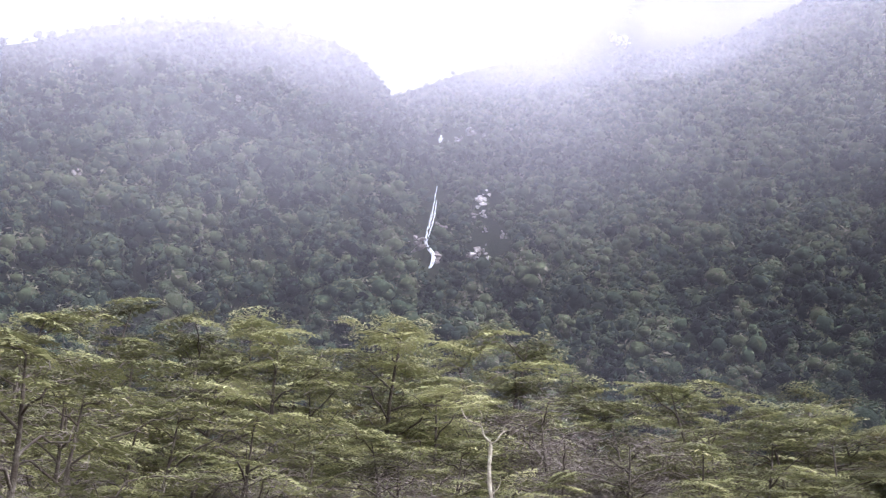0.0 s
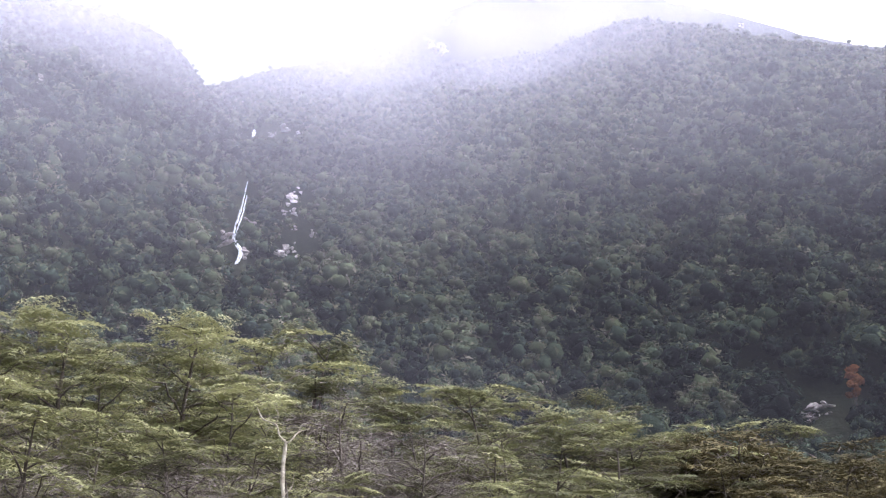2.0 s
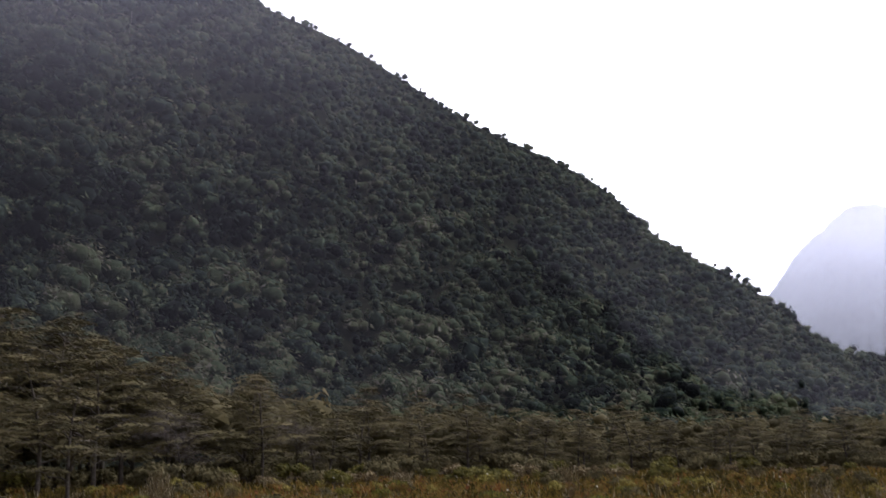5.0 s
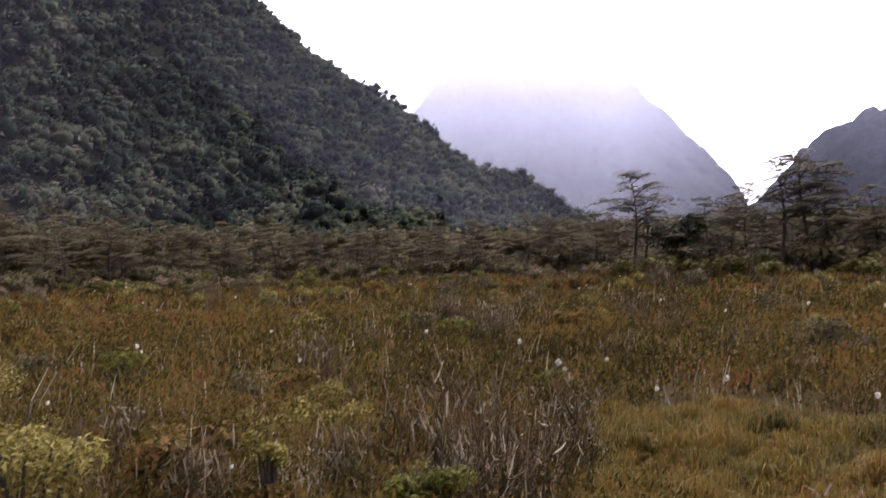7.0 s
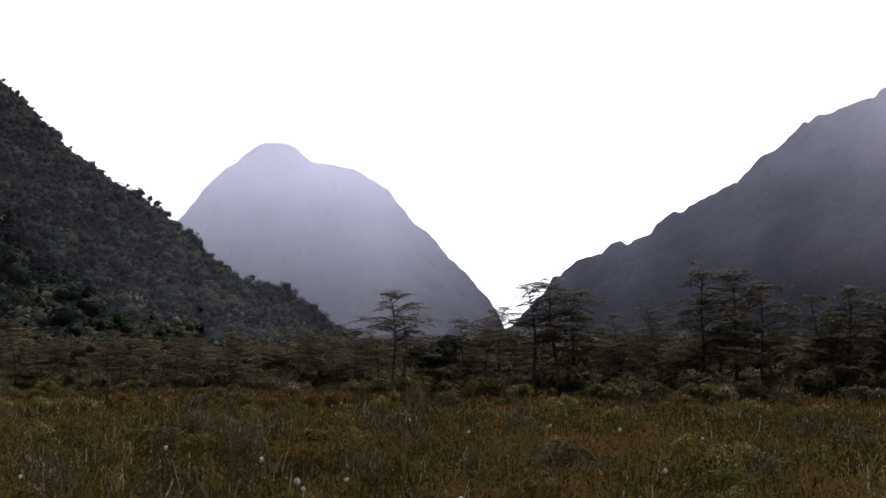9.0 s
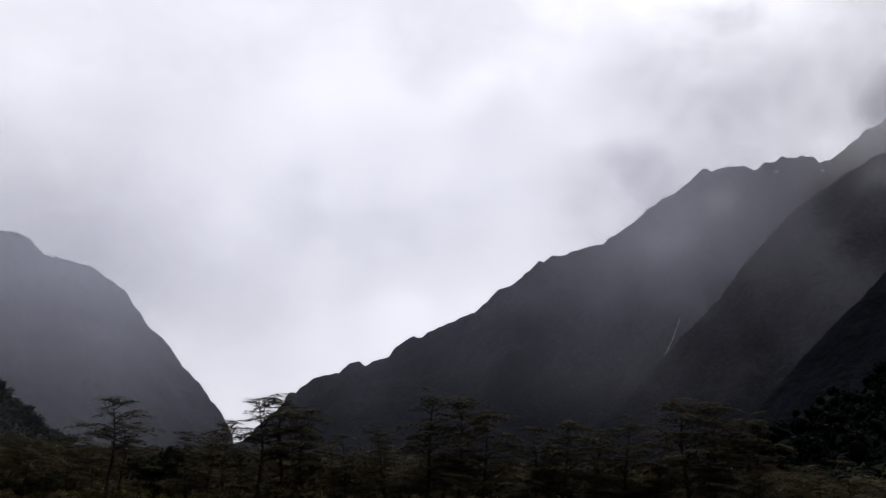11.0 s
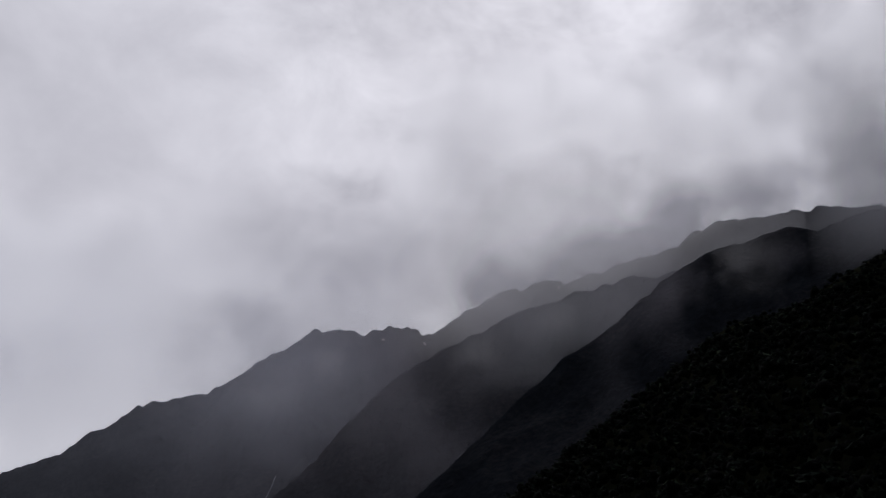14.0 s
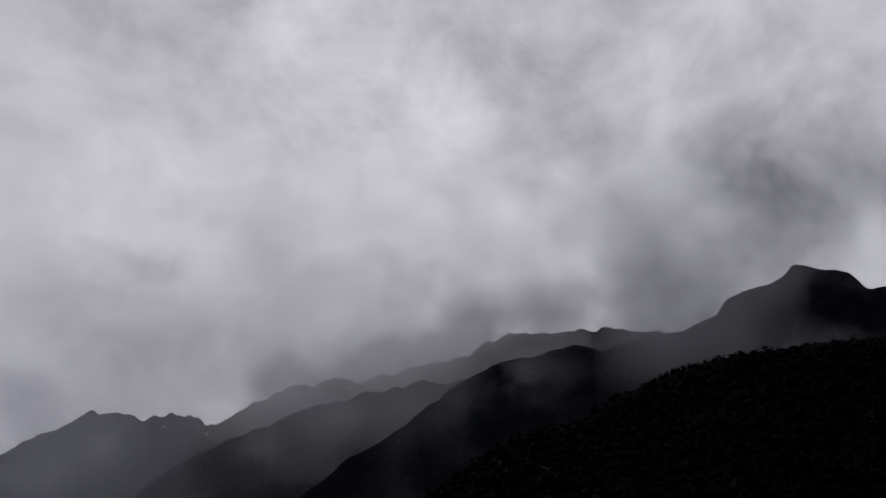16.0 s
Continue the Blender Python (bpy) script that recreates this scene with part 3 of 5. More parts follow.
bank("low_cloud", "grey cloud spilling through a saddle", 4, 12, [(66, 0.0), (70, 1.0), (74.5, 0.8), (78, 0.0)], [(1120, 380), (1120, 760)],
     mist_material("cloud_saddle", 400, 480, 0.0, 0.245, 0.2, 0.0070, colour=(0.82, 0.83, 0.88), cut=(0.34, 0.60), through=0.92), 0.5)
# ragged wisps caught on the dark slopes: bearings, distance, heights
for place, (near_b, far_b, dist, low_z, high_z) in enumerate(((35.4, 38.6, 1700, 365, 470), (35.8, 39.8, 1740, 375, 500), (38.9, 41.6, 1730, 400, 590), (46.6, 50.2, 1290, 330, 450), (50.6, 55.0, 1290, 390, 480), (59.6, 65.0, 1010, 340, 470))):
    mid_b, mid_z = (near_b + far_b) / 2, (low_z + high_z) / 2
    bank("mist_wisp", "ragged white wisp of mist on a dark slope", 1, 20, [(near_b, 0.0), (mid_b - 0.3, 1.0), (mid_b + 0.5, 0.9), (far_b, 0.0)], [(dist, low_z), (dist + 20, high_z)],
         mist_material("wisp", low_z, mid_z, 0.0, 0.24, 1.0, 0.011 + 0.002 * place, colour=(0.97, 0.97, 1.0), cut=(0.40, 0.60), through=0.92), 0.5)

# ---- far woods ----
G = (1 + 5 ** 0.5) / 2
ICO_V = unit(np.array([(-1, G, 0), (1, G, 0), (-1, -G, 0), (1, -G, 0), (0, -1, G), (0, 1, G), (0, -1, -G), (0, 1, -G), (G, 0, -1), (G, 0, 1), (-G, 0, -1), (-G, 0, 1)], float))
ICO_F = np.array([(0, 11, 5), (0, 5, 1), (0, 1, 7), (0, 7, 10), (0, 10, 11), (1, 5, 9), (5, 11, 4), (11, 10, 2), (10, 7, 6), (7, 1, 8), (3, 9, 4), (3, 4, 2), (3, 2, 6), (3, 6, 8), (3, 8, 9), (4, 9, 5), (2, 4, 11), (6, 2, 10), (8, 6, 7), (9, 8, 1)])


def woods(name, at, height, radius, tint, boughs, clumps, seed, label, pointed=0.0, mat=None):
    """Many crowns as one mesh: each a heap of uneven boughs in a loose coat of leaf clumps; some are narrow and pointed."""
    rng = dice(seed)
    n = len(at)
    slim = rng.random(n) < pointed
    who = np.repeat(np.arange(n), boughs)
    rank = np.tile(np.arange(boughs), n)
    q = (rank + 0.5) / boughs
    a = rank * 2.4 + rng.uniform(0, 6.283, n)[who] + rng.normal(0, 0.35, n * boughs)
    # round crowns: boughs over a dome; slim ones: stacked, narrowing upwards
    lift = np.where(slim[who], 0.30 + 0.66 * q, 0.26 + 0.58 * np.sqrt(q)) + rng.normal(0, 0.05, n * boughs)
    out = np.where(slim[who], 0.34 * (1.05 - q), 0.66 * np.sqrt(np.clip(1.02 - q ** 1.6, 0, 1))) * rng.uniform(0.7, 1.2, n * boughs)
    wide = radius[who] * np.where(slim[who], 0.56 * (1.12 - 0.70 * q), 0.58) * rng.uniform(0.72, 1.25, n * boughs)
    tall = np.where(slim, 1.15, 1.0)[who] * height[who]
    mid = at[who] + np.stack([np.cos(a) * out * radius[who], np.sin(a) * out * radius[who], lift * tall], -1)
    half = np.stack([wide, wide, wide * np.where(slim[who], 1.15, 0.86)], -1)
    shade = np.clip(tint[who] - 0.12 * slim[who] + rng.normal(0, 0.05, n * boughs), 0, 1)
    m = len(who)
    core = (mid[:, None] + ICO_V[None] * half[:, None] * rng.uniform(0.46, 0.95, (m, 12, 1))).reshape(-1, 3)
    core_f = (np.arange(m)[:, None, None] * 12 + ICO_F[None]).reshape(-1, 3)
    which = np.repeat(np.arange(m), clumps)
    d = rng.normal(0, 1, (m * clumps, 3))
    d[:, 2] = 1.2 * np.abs(d[:, 2]) - 0.2
    d = unit(d)
    spot = mid[which] + d * half[which] * rng.uniform(0.78, 1.18, (len(d), 1))
    lv, lf = leaves(spot, unit(d / half[which]) + np.array([0, 0, 0.35]), wide[which] * rng.uniform(0.18, 0.46, len(d)) * (26 / clumps) ** 0.4, rng, 0.38, 1.5)
    # clumps tinted lighter, cores darker: shadow between the boughs put into the tint
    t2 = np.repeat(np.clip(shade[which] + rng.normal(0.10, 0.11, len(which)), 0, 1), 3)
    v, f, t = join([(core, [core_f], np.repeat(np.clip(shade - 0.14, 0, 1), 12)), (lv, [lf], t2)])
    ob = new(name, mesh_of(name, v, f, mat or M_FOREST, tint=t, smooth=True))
    return tagged(ob, label, "forest", kind="stuff")


CLEARINGS = [(-748, 227, 292, 11), (-710, 214, 263, 11), (-680, 203, 241, 11), (-654, 193, 222, 11), (-631, 186, 206, 11), (-598, 180, 189, 11), (-570, 170, 173, 11), (-891, 273, 398, 11), (-874, 267, 384, 11), (-709, 252, 274, 9), (-686, 242, 254, 9), (-688, 237, 251, 9), (-656, 233, 229, 9), (-631, 220, 206, 9), (-634, 216, 203, 9), (-621, 223, 199, 9), (-638, 240, 221, 9), (-588, 166, 191, 9), (-658, 203, 228, 9), (-598, 182, 188, 9), (-872, 285, 391, 12), (-891, 301, 404, 12), (-881, 311, 400, 12), (-862, 292, 388, 10), (-810, 261, 338, 7), (-962, 275, 440, 7), (-596, -24, 212, 9), (-702, 68, 318, 7), (-519, 560, 332, 8), (-298, 318, 70, 5), (-297, 310, 66, 6), (-289, 327, 70, 4), (-288, 303, 60, 6), (-279, 295, 54, 4), (-281, 317, 63, 4)]


def plant_slope(hill, name, seed, gap, near_far, label, covers=(), u=(0, 1), v=(0.02, 1.02), tone=0.40):
    rng = dice(seed)
    uu = rng.uniform(*u, 110000)
    vv = rng.uniform(*v, 110000)
    p = hill.at(uu, vv)
    dist = np.hypot(p[:, 0], p[:, 1])
    # thin to one tree in each cell of a jittered grid
    row = np.floor(p[:, 1] / gap)
    col = p[:, 0] / gap + 0.5 * (row % 2)
    centred = np.maximum(np.abs(col % 1 - 0.5), np.abs(p[:, 1] / gap % 1 - 0.5)) + rng.uniform(0, 0.6, len(p))
    order = np.argsort(centred)
    _, first = np.unique((np.floor(col) * 100003 + row)[order], return_index=True)
    p, dist, rise = p[order][first], dist[order][first], vv[order][first]
    flank = np.degrees(np.arctan2(p[:, 0], p[:, 1]))
    keep = (flank > -100) & (flank < 84)
    for cx, cy, cz, rad in CLEARINGS:
        flat = np.hypot(p[:, 0] - cx, p[:, 1] - cy)
        keep &= ~((flat < rad + 3) & (np.abs(p[:, 2] - cz) < 2.2 * rad))
    # leave out what would stand under another slope
    for other in covers:
        gu, gv = np.meshgrid(np.linspace(0, 1, 500), np.linspace(0, 1, 260))
        g = other.at(gu, gv).reshape(-1, 3)
        bins = {}
        keys = np.floor(g[:, 0] / 12).astype(int) * 100003 + np.floor(g[:, 1] / 12).astype(int)
        order = np.argsort(g[:, 2])
        bins.update(zip(keys[order].tolist(), g[order, 2].tolist()))
        mine = np.floor(p[:, 0] / 12).astype(int) * 100003 + np.floor(p[:, 1] / 12).astype(int)
        roof = np.array([bins.get(q, -99.0) for q in mine.tolist()])
        keep &= p[:, 2] > roof - 15
    p, dist, rise = p[keep], dist[keep], rise[keep]
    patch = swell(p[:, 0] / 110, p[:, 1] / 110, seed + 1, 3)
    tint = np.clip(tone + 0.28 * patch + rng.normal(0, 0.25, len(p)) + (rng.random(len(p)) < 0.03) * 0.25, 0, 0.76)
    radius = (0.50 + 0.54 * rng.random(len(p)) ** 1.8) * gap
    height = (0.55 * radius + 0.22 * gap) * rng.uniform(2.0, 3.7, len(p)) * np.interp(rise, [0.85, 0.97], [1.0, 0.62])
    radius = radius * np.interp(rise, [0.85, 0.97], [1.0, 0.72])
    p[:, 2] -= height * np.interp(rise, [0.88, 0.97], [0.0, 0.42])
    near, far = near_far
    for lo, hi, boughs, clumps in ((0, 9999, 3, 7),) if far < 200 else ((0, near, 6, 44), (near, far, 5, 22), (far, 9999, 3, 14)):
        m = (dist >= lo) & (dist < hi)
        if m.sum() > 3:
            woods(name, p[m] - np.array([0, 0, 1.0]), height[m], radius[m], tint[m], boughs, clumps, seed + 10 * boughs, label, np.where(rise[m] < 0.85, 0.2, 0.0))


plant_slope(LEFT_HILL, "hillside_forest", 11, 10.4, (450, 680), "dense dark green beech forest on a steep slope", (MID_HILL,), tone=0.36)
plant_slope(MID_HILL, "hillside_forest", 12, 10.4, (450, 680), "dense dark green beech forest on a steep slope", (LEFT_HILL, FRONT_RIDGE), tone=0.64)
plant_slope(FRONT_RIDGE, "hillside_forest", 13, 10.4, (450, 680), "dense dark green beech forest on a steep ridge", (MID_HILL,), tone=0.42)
# tone below zero holds these crowns at the darkest stop, shade by tint
plant_slope(BLACK_SLOPE, "hillside_forest", 14, 8.5, (100, 101), "dense forest tinted near black for a slope in deep shade", u=(0, 0.93), tone=-0.6)

# woods on the valley floor between the bog's edge and the slopes
TREELINE = [(-112, 38), (-95, 46), (-75, 56), (-65, 66), (-50, 80), (-40, 92), (-27, 100), (-17, 118), (0, 125), (10, 104), (20, 86), (40, 82), (62, 82), (80, 82), (112, 80)]
TOPS = [(-112, 14.2), (-95, 13.6), (-88, 13.8), (-75, 13.2), (-70, 13.2), (-66, 10.4), (-62, 9.6), (-59, 10.6), (-55, 9.6), (-50, 8.8), (-43, 7.4), (-32, 6.3), (-27, 5.4), (-23, 4.4), (-17, 3.6), (-9, 2.9), (0, 2.5), (5, 2.5), (10, 2.5), (20, 2.7), (40, 2.9), (112, 3.0)]


def along(table, bearing):
    a = np.asarray(table, float)
    return np.interp(bearing, a[:, 0], a[:, 1])


rng = dice(21)
cand = np.stack([rng.uniform(-520, 560, 60000), rng.uniform(-260, 640, 60000)], -1)
cell = np.floor(cand / 7.6).astype(int)
_, first = np.unique(cell[:, 0] * 100003 + cell[:, 1], return_index=True)
cand = cand[first]
bear, dist = np.degrees(np.arctan2(cand[:, 0], cand[:, 1])), np.hypot(cand[:, 0], cand[:, 1])
top_m = np.tan(np.radians(along(TOPS, bear))) * along(TREELINE, bear) + 2.2
ok = (bear > -108) & (bear < 70) & (dist > along(TREELINE, bear) * np.where(bear < -45, 1.12, 1.22)) & (dist < 305 + 200 * (np.abs(bear) < 24))
cand, dist, top_m, bear = cand[ok], dist[ok], top_m[ok], bear[ok]
hgt = np.clip((2.2 + dist * np.tan(np.radians(along(TOPS, bear)))) * np.where(bear < -45, rng.uniform(0.74, 0.96, len(cand)), rng.uniform(0.62, 0.9, len(cand))), 5, 15)
rad = rng.uniform(2.6, 4.2, len(cand))
tint = np.clip(0.42 + 0.25 * swell(cand[:, 0] / 60, cand[:, 1] / 60, 3) + rng.normal(0, 0.14, len(cand)), 0, 1)
base = np.concatenate((cand, np.full((len(cand), 1), -1.3)), 1)
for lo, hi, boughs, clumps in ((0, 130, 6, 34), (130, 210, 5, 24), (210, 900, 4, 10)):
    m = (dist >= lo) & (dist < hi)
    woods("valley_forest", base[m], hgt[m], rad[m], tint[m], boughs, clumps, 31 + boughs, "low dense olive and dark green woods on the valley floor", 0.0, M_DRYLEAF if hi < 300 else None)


# ---- the trees at the bog's edge ----
def pad(rng, centre, wide, count, leaf, shade=0.48):
    """One flat layer of foliage: a shallow drooping dish of leaf clumps."""
    a, r = rng.uniform(0, 6.283, count), np.sqrt(rng.random(count))
    r *= 1 + 0.22 * np.sin(3 * a + rng.uniform(0, 6)) + 0.14 * np.sin(7 * a + rng.uniform(0, 6))
    stretch = rng.uniform(0.7, 1.3)
    spin = rng.uniform(0, 6.283)
    x, y = r * np.cos(a) * wide * stretch, r * np.sin(a) * wide / stretch
    x, y = x * np.cos(spin) - y * np.sin(spin), x * np.sin(spin) + y * np.cos(spin)
    tilt = rng.normal(0, 0.16, 2)
    z = -0.13 * wide * r ** 2 + x * tilt[0] + y * tilt[1] + rng.normal(0, 0.030 * wide ** 0.5, count)
    p = centre + np.stack([x, y, z], -1)
    v, f = leaves(p, np.array([0, 0, 1.0]) + np.stack([x, y, 0 * x], -1) / wide * 0.35, leaf * rng.uniform(0.7, 1.4, count), rng, 0.18, 2.1)
    return v, f, np.repeat(np.clip(rng.normal(shade, 0.27) + 0.08 * (1 - r) + rng.normal(0, 0.06, count), 0, 1), 3)


def beech(seed, height, spread, limbs, leaf, density, mat, bare=0.0, low=0.28, label="", dead=False, shade=0.48, twig_count=26, first=0.35, broad=1.0):
    """A tree: a leaning tapered trunk, rising limbs, and a crown of flat layered sprays with twigs below them."""
    rng = dice(seed)
    root = new("dead_tree" if dead else "beech_tree")
    h = np.linspace(0, 1, 9)
    lean = rng.normal(0, 0.06, 2) * height
    bend = rng.uniform(0, 6.28, 2)
    spine = np.stack([lean[0] * h ** 1.5 + 0.03 * height * np.sin(4 * h + bend[0]), lean[1] * h ** 1.5 + 0.03 * height * np.sin(4 * h + bend[1]), h * height * 0.93], -1)
    spine -= np.array([spine[0, 0], spine[0, 1], 0.12])
    girth = (0.012 if dead else 0.015) * height * (1 - h) ** 0.8 + 0.02
    v, f = tube(spine, girth, 7)
    part("trunk", mesh_of("trunk", v, f, M_BARK, smooth=True), root)
    foliage, twigs = [], []
    for i in range(limbs):
        q = low + (0.97 - low) * (i + rng.uniform(0.1, 0.9)) / limbs
        start = np.array([np.interp(q, h, spine[:, c]) for c in range(3)])
        go = i * 2.4 + rng.uniform(-0.6, 0.6)
        reach = spread * (1.05 - 0.75 * ((q - low) / (1 - low)) ** 1.4) * rng.uniform(0.75, 1.15)
        climb = reach * rng.uniform(0.15, 0.55)
        s = np.linspace(0, 1, 7)
        wig = rng.normal(0, 0.055 * reach, (7, 3)) * np.sqrt(s)[:, None]
        line = start + np.stack([np.cos(go) * reach * s, np.sin(go) * reach * s, climb * s ** 0.7], -1) + wig
        v, f = tube(line, (0.30 * np.interp(q, h, girth) + 0.012) * (1 - s) ** 0.7 + 0.014, 5)
        part("limb", mesh_of("limb", v, f, M_BARK, smooth=True), root)
        for s0 in np.linspace(first, 1.0, 2 + int(reach / 1.6)):
            tip = np.array([np.interp(s0, s, line[:, c]) for c in range(3)])
            off = rng.normal(0, 0.16 * reach, 3) * (1, 1, 0.35)
            c = tip + off
            e = c + rng.normal(0, 0.5, 3) * (1.1, 1.1, 0.35)
            tv, tf = tube([tip, tip * 0.45 + c * 0.55 + rng.normal(0, 0.1, 3), e], [0.022, 0.016, 0.008], 3)
            twigs.append((tv, [tf], 0.5))
            k = 170 if dead else twig_count
            fan = unit(rng.normal(0, 1, (k, 3)) * (1, 1, 0.45) + np.array([0, 0, 0.25]))
            mid = c + rng.normal(0, 0.45, (k, 3)) * (1.2, 1.2, 0.5) - np.array([0, 0, 0.1])
            reach_t = rng.uniform(0.2, 0.6, (k, 1))
            thick = np.cross(fan, rng.normal(0, 1, (k, 3))) * rng.uniform(0.004, 0.009, (k, 1))
            tv = np.stack([mid - fan * reach_t * 0.5 + thick, mid - fan * reach_t * 0.5 - thick, mid + fan * reach_t * 0.5], 1).reshape(-1, 3)
            twigs.append((tv, [np.arange(3 * k).reshape(-1, 3)], 0.5))
            if not dead and rng.random() > bare:
                w = broad * rng.uniform(0.7, 1.3) * (0.55 + 0.21 * reach)
                v, f, t = pad(rng, c + np.array([0, 0, 0.12]), w, int(density * w * w), leaf, shade)
                foliage.append((v, [f], t))
    if not dead:
        top = spine[-1]
        for _ in range(3):
            w = rng.uniform(0.7, 1.1) * (0.5 + 0.14 * spread)
            v, f, t = pad(rng, top + rng.normal(0, 0.35, 3) * (1, 1, 0.5), w, int(density * w * w), leaf, shade)
            foliage.append((v, [f], t))
        v, f, t = join(foliage)
        part("crown", mesh_of("crown", v, f, mat, tint=t), root, "flat layered sprays of small leaves")
    v, f, t = join(twigs)
    tagged(part("brushwood", mesh_of("brushwood", v, f, M_TWIG), root, "bare grey lichen-covered twigs"), kind="stuff")
    return tagged(root, label, "tree")


def bushy(seed, name, height, wide, count, leaf, mat, label, stems=7, stem_mat=None, group=""):
    """A shrub: stems from one base under a lumpy crown of leaf clumps."""
    rng = dice(seed)
    root = new(name)
    sticks, tufts = [], []
    for i in range(stems):
        a = i * 2.4 + rng.uniform(-0.5, 0.5)
        tip = np.array([np.cos(a) * wide * rng.uniform(0.2, 0.8), np.sin(a) * wide * rng.uniform(0.2, 0.8), height * rng.uniform(0.6, 0.95)])
        mid = tip * (0.4, 0.4, 0.55) + rng.normal(0, 0.05 * wide, 3)
        v, f = tube([(0, 0, -0.08), mid, tip], [0.02 * height ** 0.5, 0.014 * height ** 0.5, 0.006], 4)
        sticks.append((v, [f], 0.4))
        k = count // stems
        d = unit(rng.normal(0, 1, (k, 3)) + np.array([0, 0, 0.4]))
        lobe = wide * rng.uniform(0.38, 0.6)
        p = tip * (1, 1, 0.82) + d * np.array([lobe, lobe, lobe * 0.75]) * (rng.random((k, 1)) ** 0.35)
        p[:, 2] = np.maximum(p[:, 2], 0.03)
        v, f = leaves(p, d + np.array([0, 0, 0.5]), leaf * rng.uniform(0.7, 1.4, k), rng, 0.6, 1.5)
        tufts.append((v, [f], np.repeat(np.clip(rng.normal(0.45, 0.12) + rng.normal(0, 0.24, k), 0, 1), 3)))
    v, f, t = join(sticks)
    part("woody_base", mesh_of("woody_base", v, f, stem_mat or M_BARK), root)
    v, f, t = join(tufts)
    part("foliage", mesh_of("foliage", v, f, mat, tint=t), root)
    return tagged(root, label, "shrub", group)


def spot(bearing, dist, turn=0.0, size=1.0):
    b, dist = radians(bearing), dist + ARM
    return pose(math.sin(b) * dist, math.cos(b) * dist, 0, 0, 0, turn) @ Matrix.Diagonal((size, size, size, 1))


def move_to(ob, bearing, dist, turn=0.0, size=1.0):
    b, dist = radians(bearing), dist + ARM
    ob.location = (math.sin(b) * dist, math.cos(b) * dist, 0)
    ob.rotation_euler, ob.scale = (0, 0, turn), (size, size, size)
    return ob


GREEN = [beech(100 + i, h, s, n, 0.10, 270, M_BEECH, bare=0.12, low=lo, twig_count=50, first=0.3, broad=1.0, shade=(0.5, 0.34, 0.62, 0.44, 0.56, 0.3)[i], label=("green", "grey-green", "yellow-green", "green", "yellow-green", "olive-brown")[i] + " mountain beech with flat layered sprays of foliage")
         for i, (h, s, n, lo) in enumerate(((15, 6.4, 13, 0.25), (14, 5.8, 12, 0.3), (16, 6.6, 14, 0.25), (13, 6.4, 11, 0.2), (15, 5.2, 13, 0.35), (12, 6.0, 11, 0.2)))]
OLIVE = [beech(140 + i, h, s, n, 0.12, 165, M_DRYLEAF, bare=0.12, low=lo, twig_count=6, first=0.5, broad=br, shade=(0.42, 0.6, 0.5, 0.34, 0.55, 0.6, 0.5, 0.44, 0.5)[i], label=("small olive-brown beech at the edge of the bog", "olive-brown beech with an umbrella of flat foliage layers", "tall olive-brown beech in dense flat tiers")[(i > 4) + (i > 6)])
         for i, (h, s, n, lo, br) in enumerate(((8, 2.6, 13, 0.2, 1.1), (9, 2.4, 13, 0.24, 1.1), (7.5, 3.0, 12, 0.2, 1.15), (8.5, 2.2, 13, 0.28, 1.1), (7, 2.8, 11, 0.16, 1.15), (9, 3.1, 12, 0.45, 0.95), (9, 2.9, 15, 0.3, 0.95), (10, 2.3, 20, 0.2, 1.15), (10, 3.7, 20, 0.26, 1.05)))]
BARE = beech(160, 9, 4.0, 13, 0.3, 30, M_BEECH, dead=True, label="bare grey tree with lichen-covered limbs")
SNAG = new("dead_tree")
for name, line, girth in (("trunk", [(0, 0, -0.1), (0.14, 0, 1.6), (-0.05, 0.05, 3.2), (0.10, 0, 4.6), (-0.04, 0.05, 6.0), (0.02, 0, 7.2)], (0.15, 0.12, 0.115, 0.10, 0.105, 0.09)),
                          ("limb", [(0.02, 0, 7.15), (-0.22, 0.1, 7.40), (-0.35, 0.1, 7.75), (-0.8, 0.2, 7.95), (-1.05, 0.3, 8.4)], (0.08, 0.055, 0.05, 0.03, 0.012)),
                          ("limb", [(0.02, 0, 7.1), (0.2, -0.1, 7.22), (0.42, 0, 7.5), (0.8, 0.1, 7.65)], (0.06, 0.045, 0.03, 0.008)),
                          ("limb", [(0.42, 0, 7.5), (0.5, 0.1, 7.75), (0.75, 0.2, 7.9)], (0.025, 0.018, 0.006)),
                          ("limb", [(-0.35, 0.1, 7.75), (-0.3, 0, 8.1), (-0.45, 0.1, 8.35)], (0.03, 0.02, 0.006)),
                          ("limb", [(0.05, 0, 5.4), (0.3, 0.1, 5.7), (0.35, 0.1, 6.1)], (0.04, 0.025, 0.008)),
                          ("limb", [(0.05, 0, 4.2), (-0.35, 0.1, 4.6), (-0.5, 0.1, 5.3)], (0.05, 0.03, 0.01))):
    sv, sf = tube(smooth_line(line, 14), np.interp(np.linspace(0, 1, 14), np.linspace(0, 1, len(girth)), girth) * 0.58 * dice(161).uniform(0.65, 1.4, 14), 8)
    part(name, mesh_of(name, sv, sf, M_DEADWOOD, smooth=True), SNAG)
tagged(SNAG, "bleached pale dead trunk with broken forked limbs", "dead tree")
HALF = beech(165, 11, 5.0, 11, 0.125, 150, M_BEECH, bare=0.62, low=0.2, label="half-bare beech with dark crooked limbs")
for tree in GREEN:
    tree["group"] = "beech trees"
for tree in OLIVE:
    tree["group"] = "bog edge trees"
rng = dice(50)
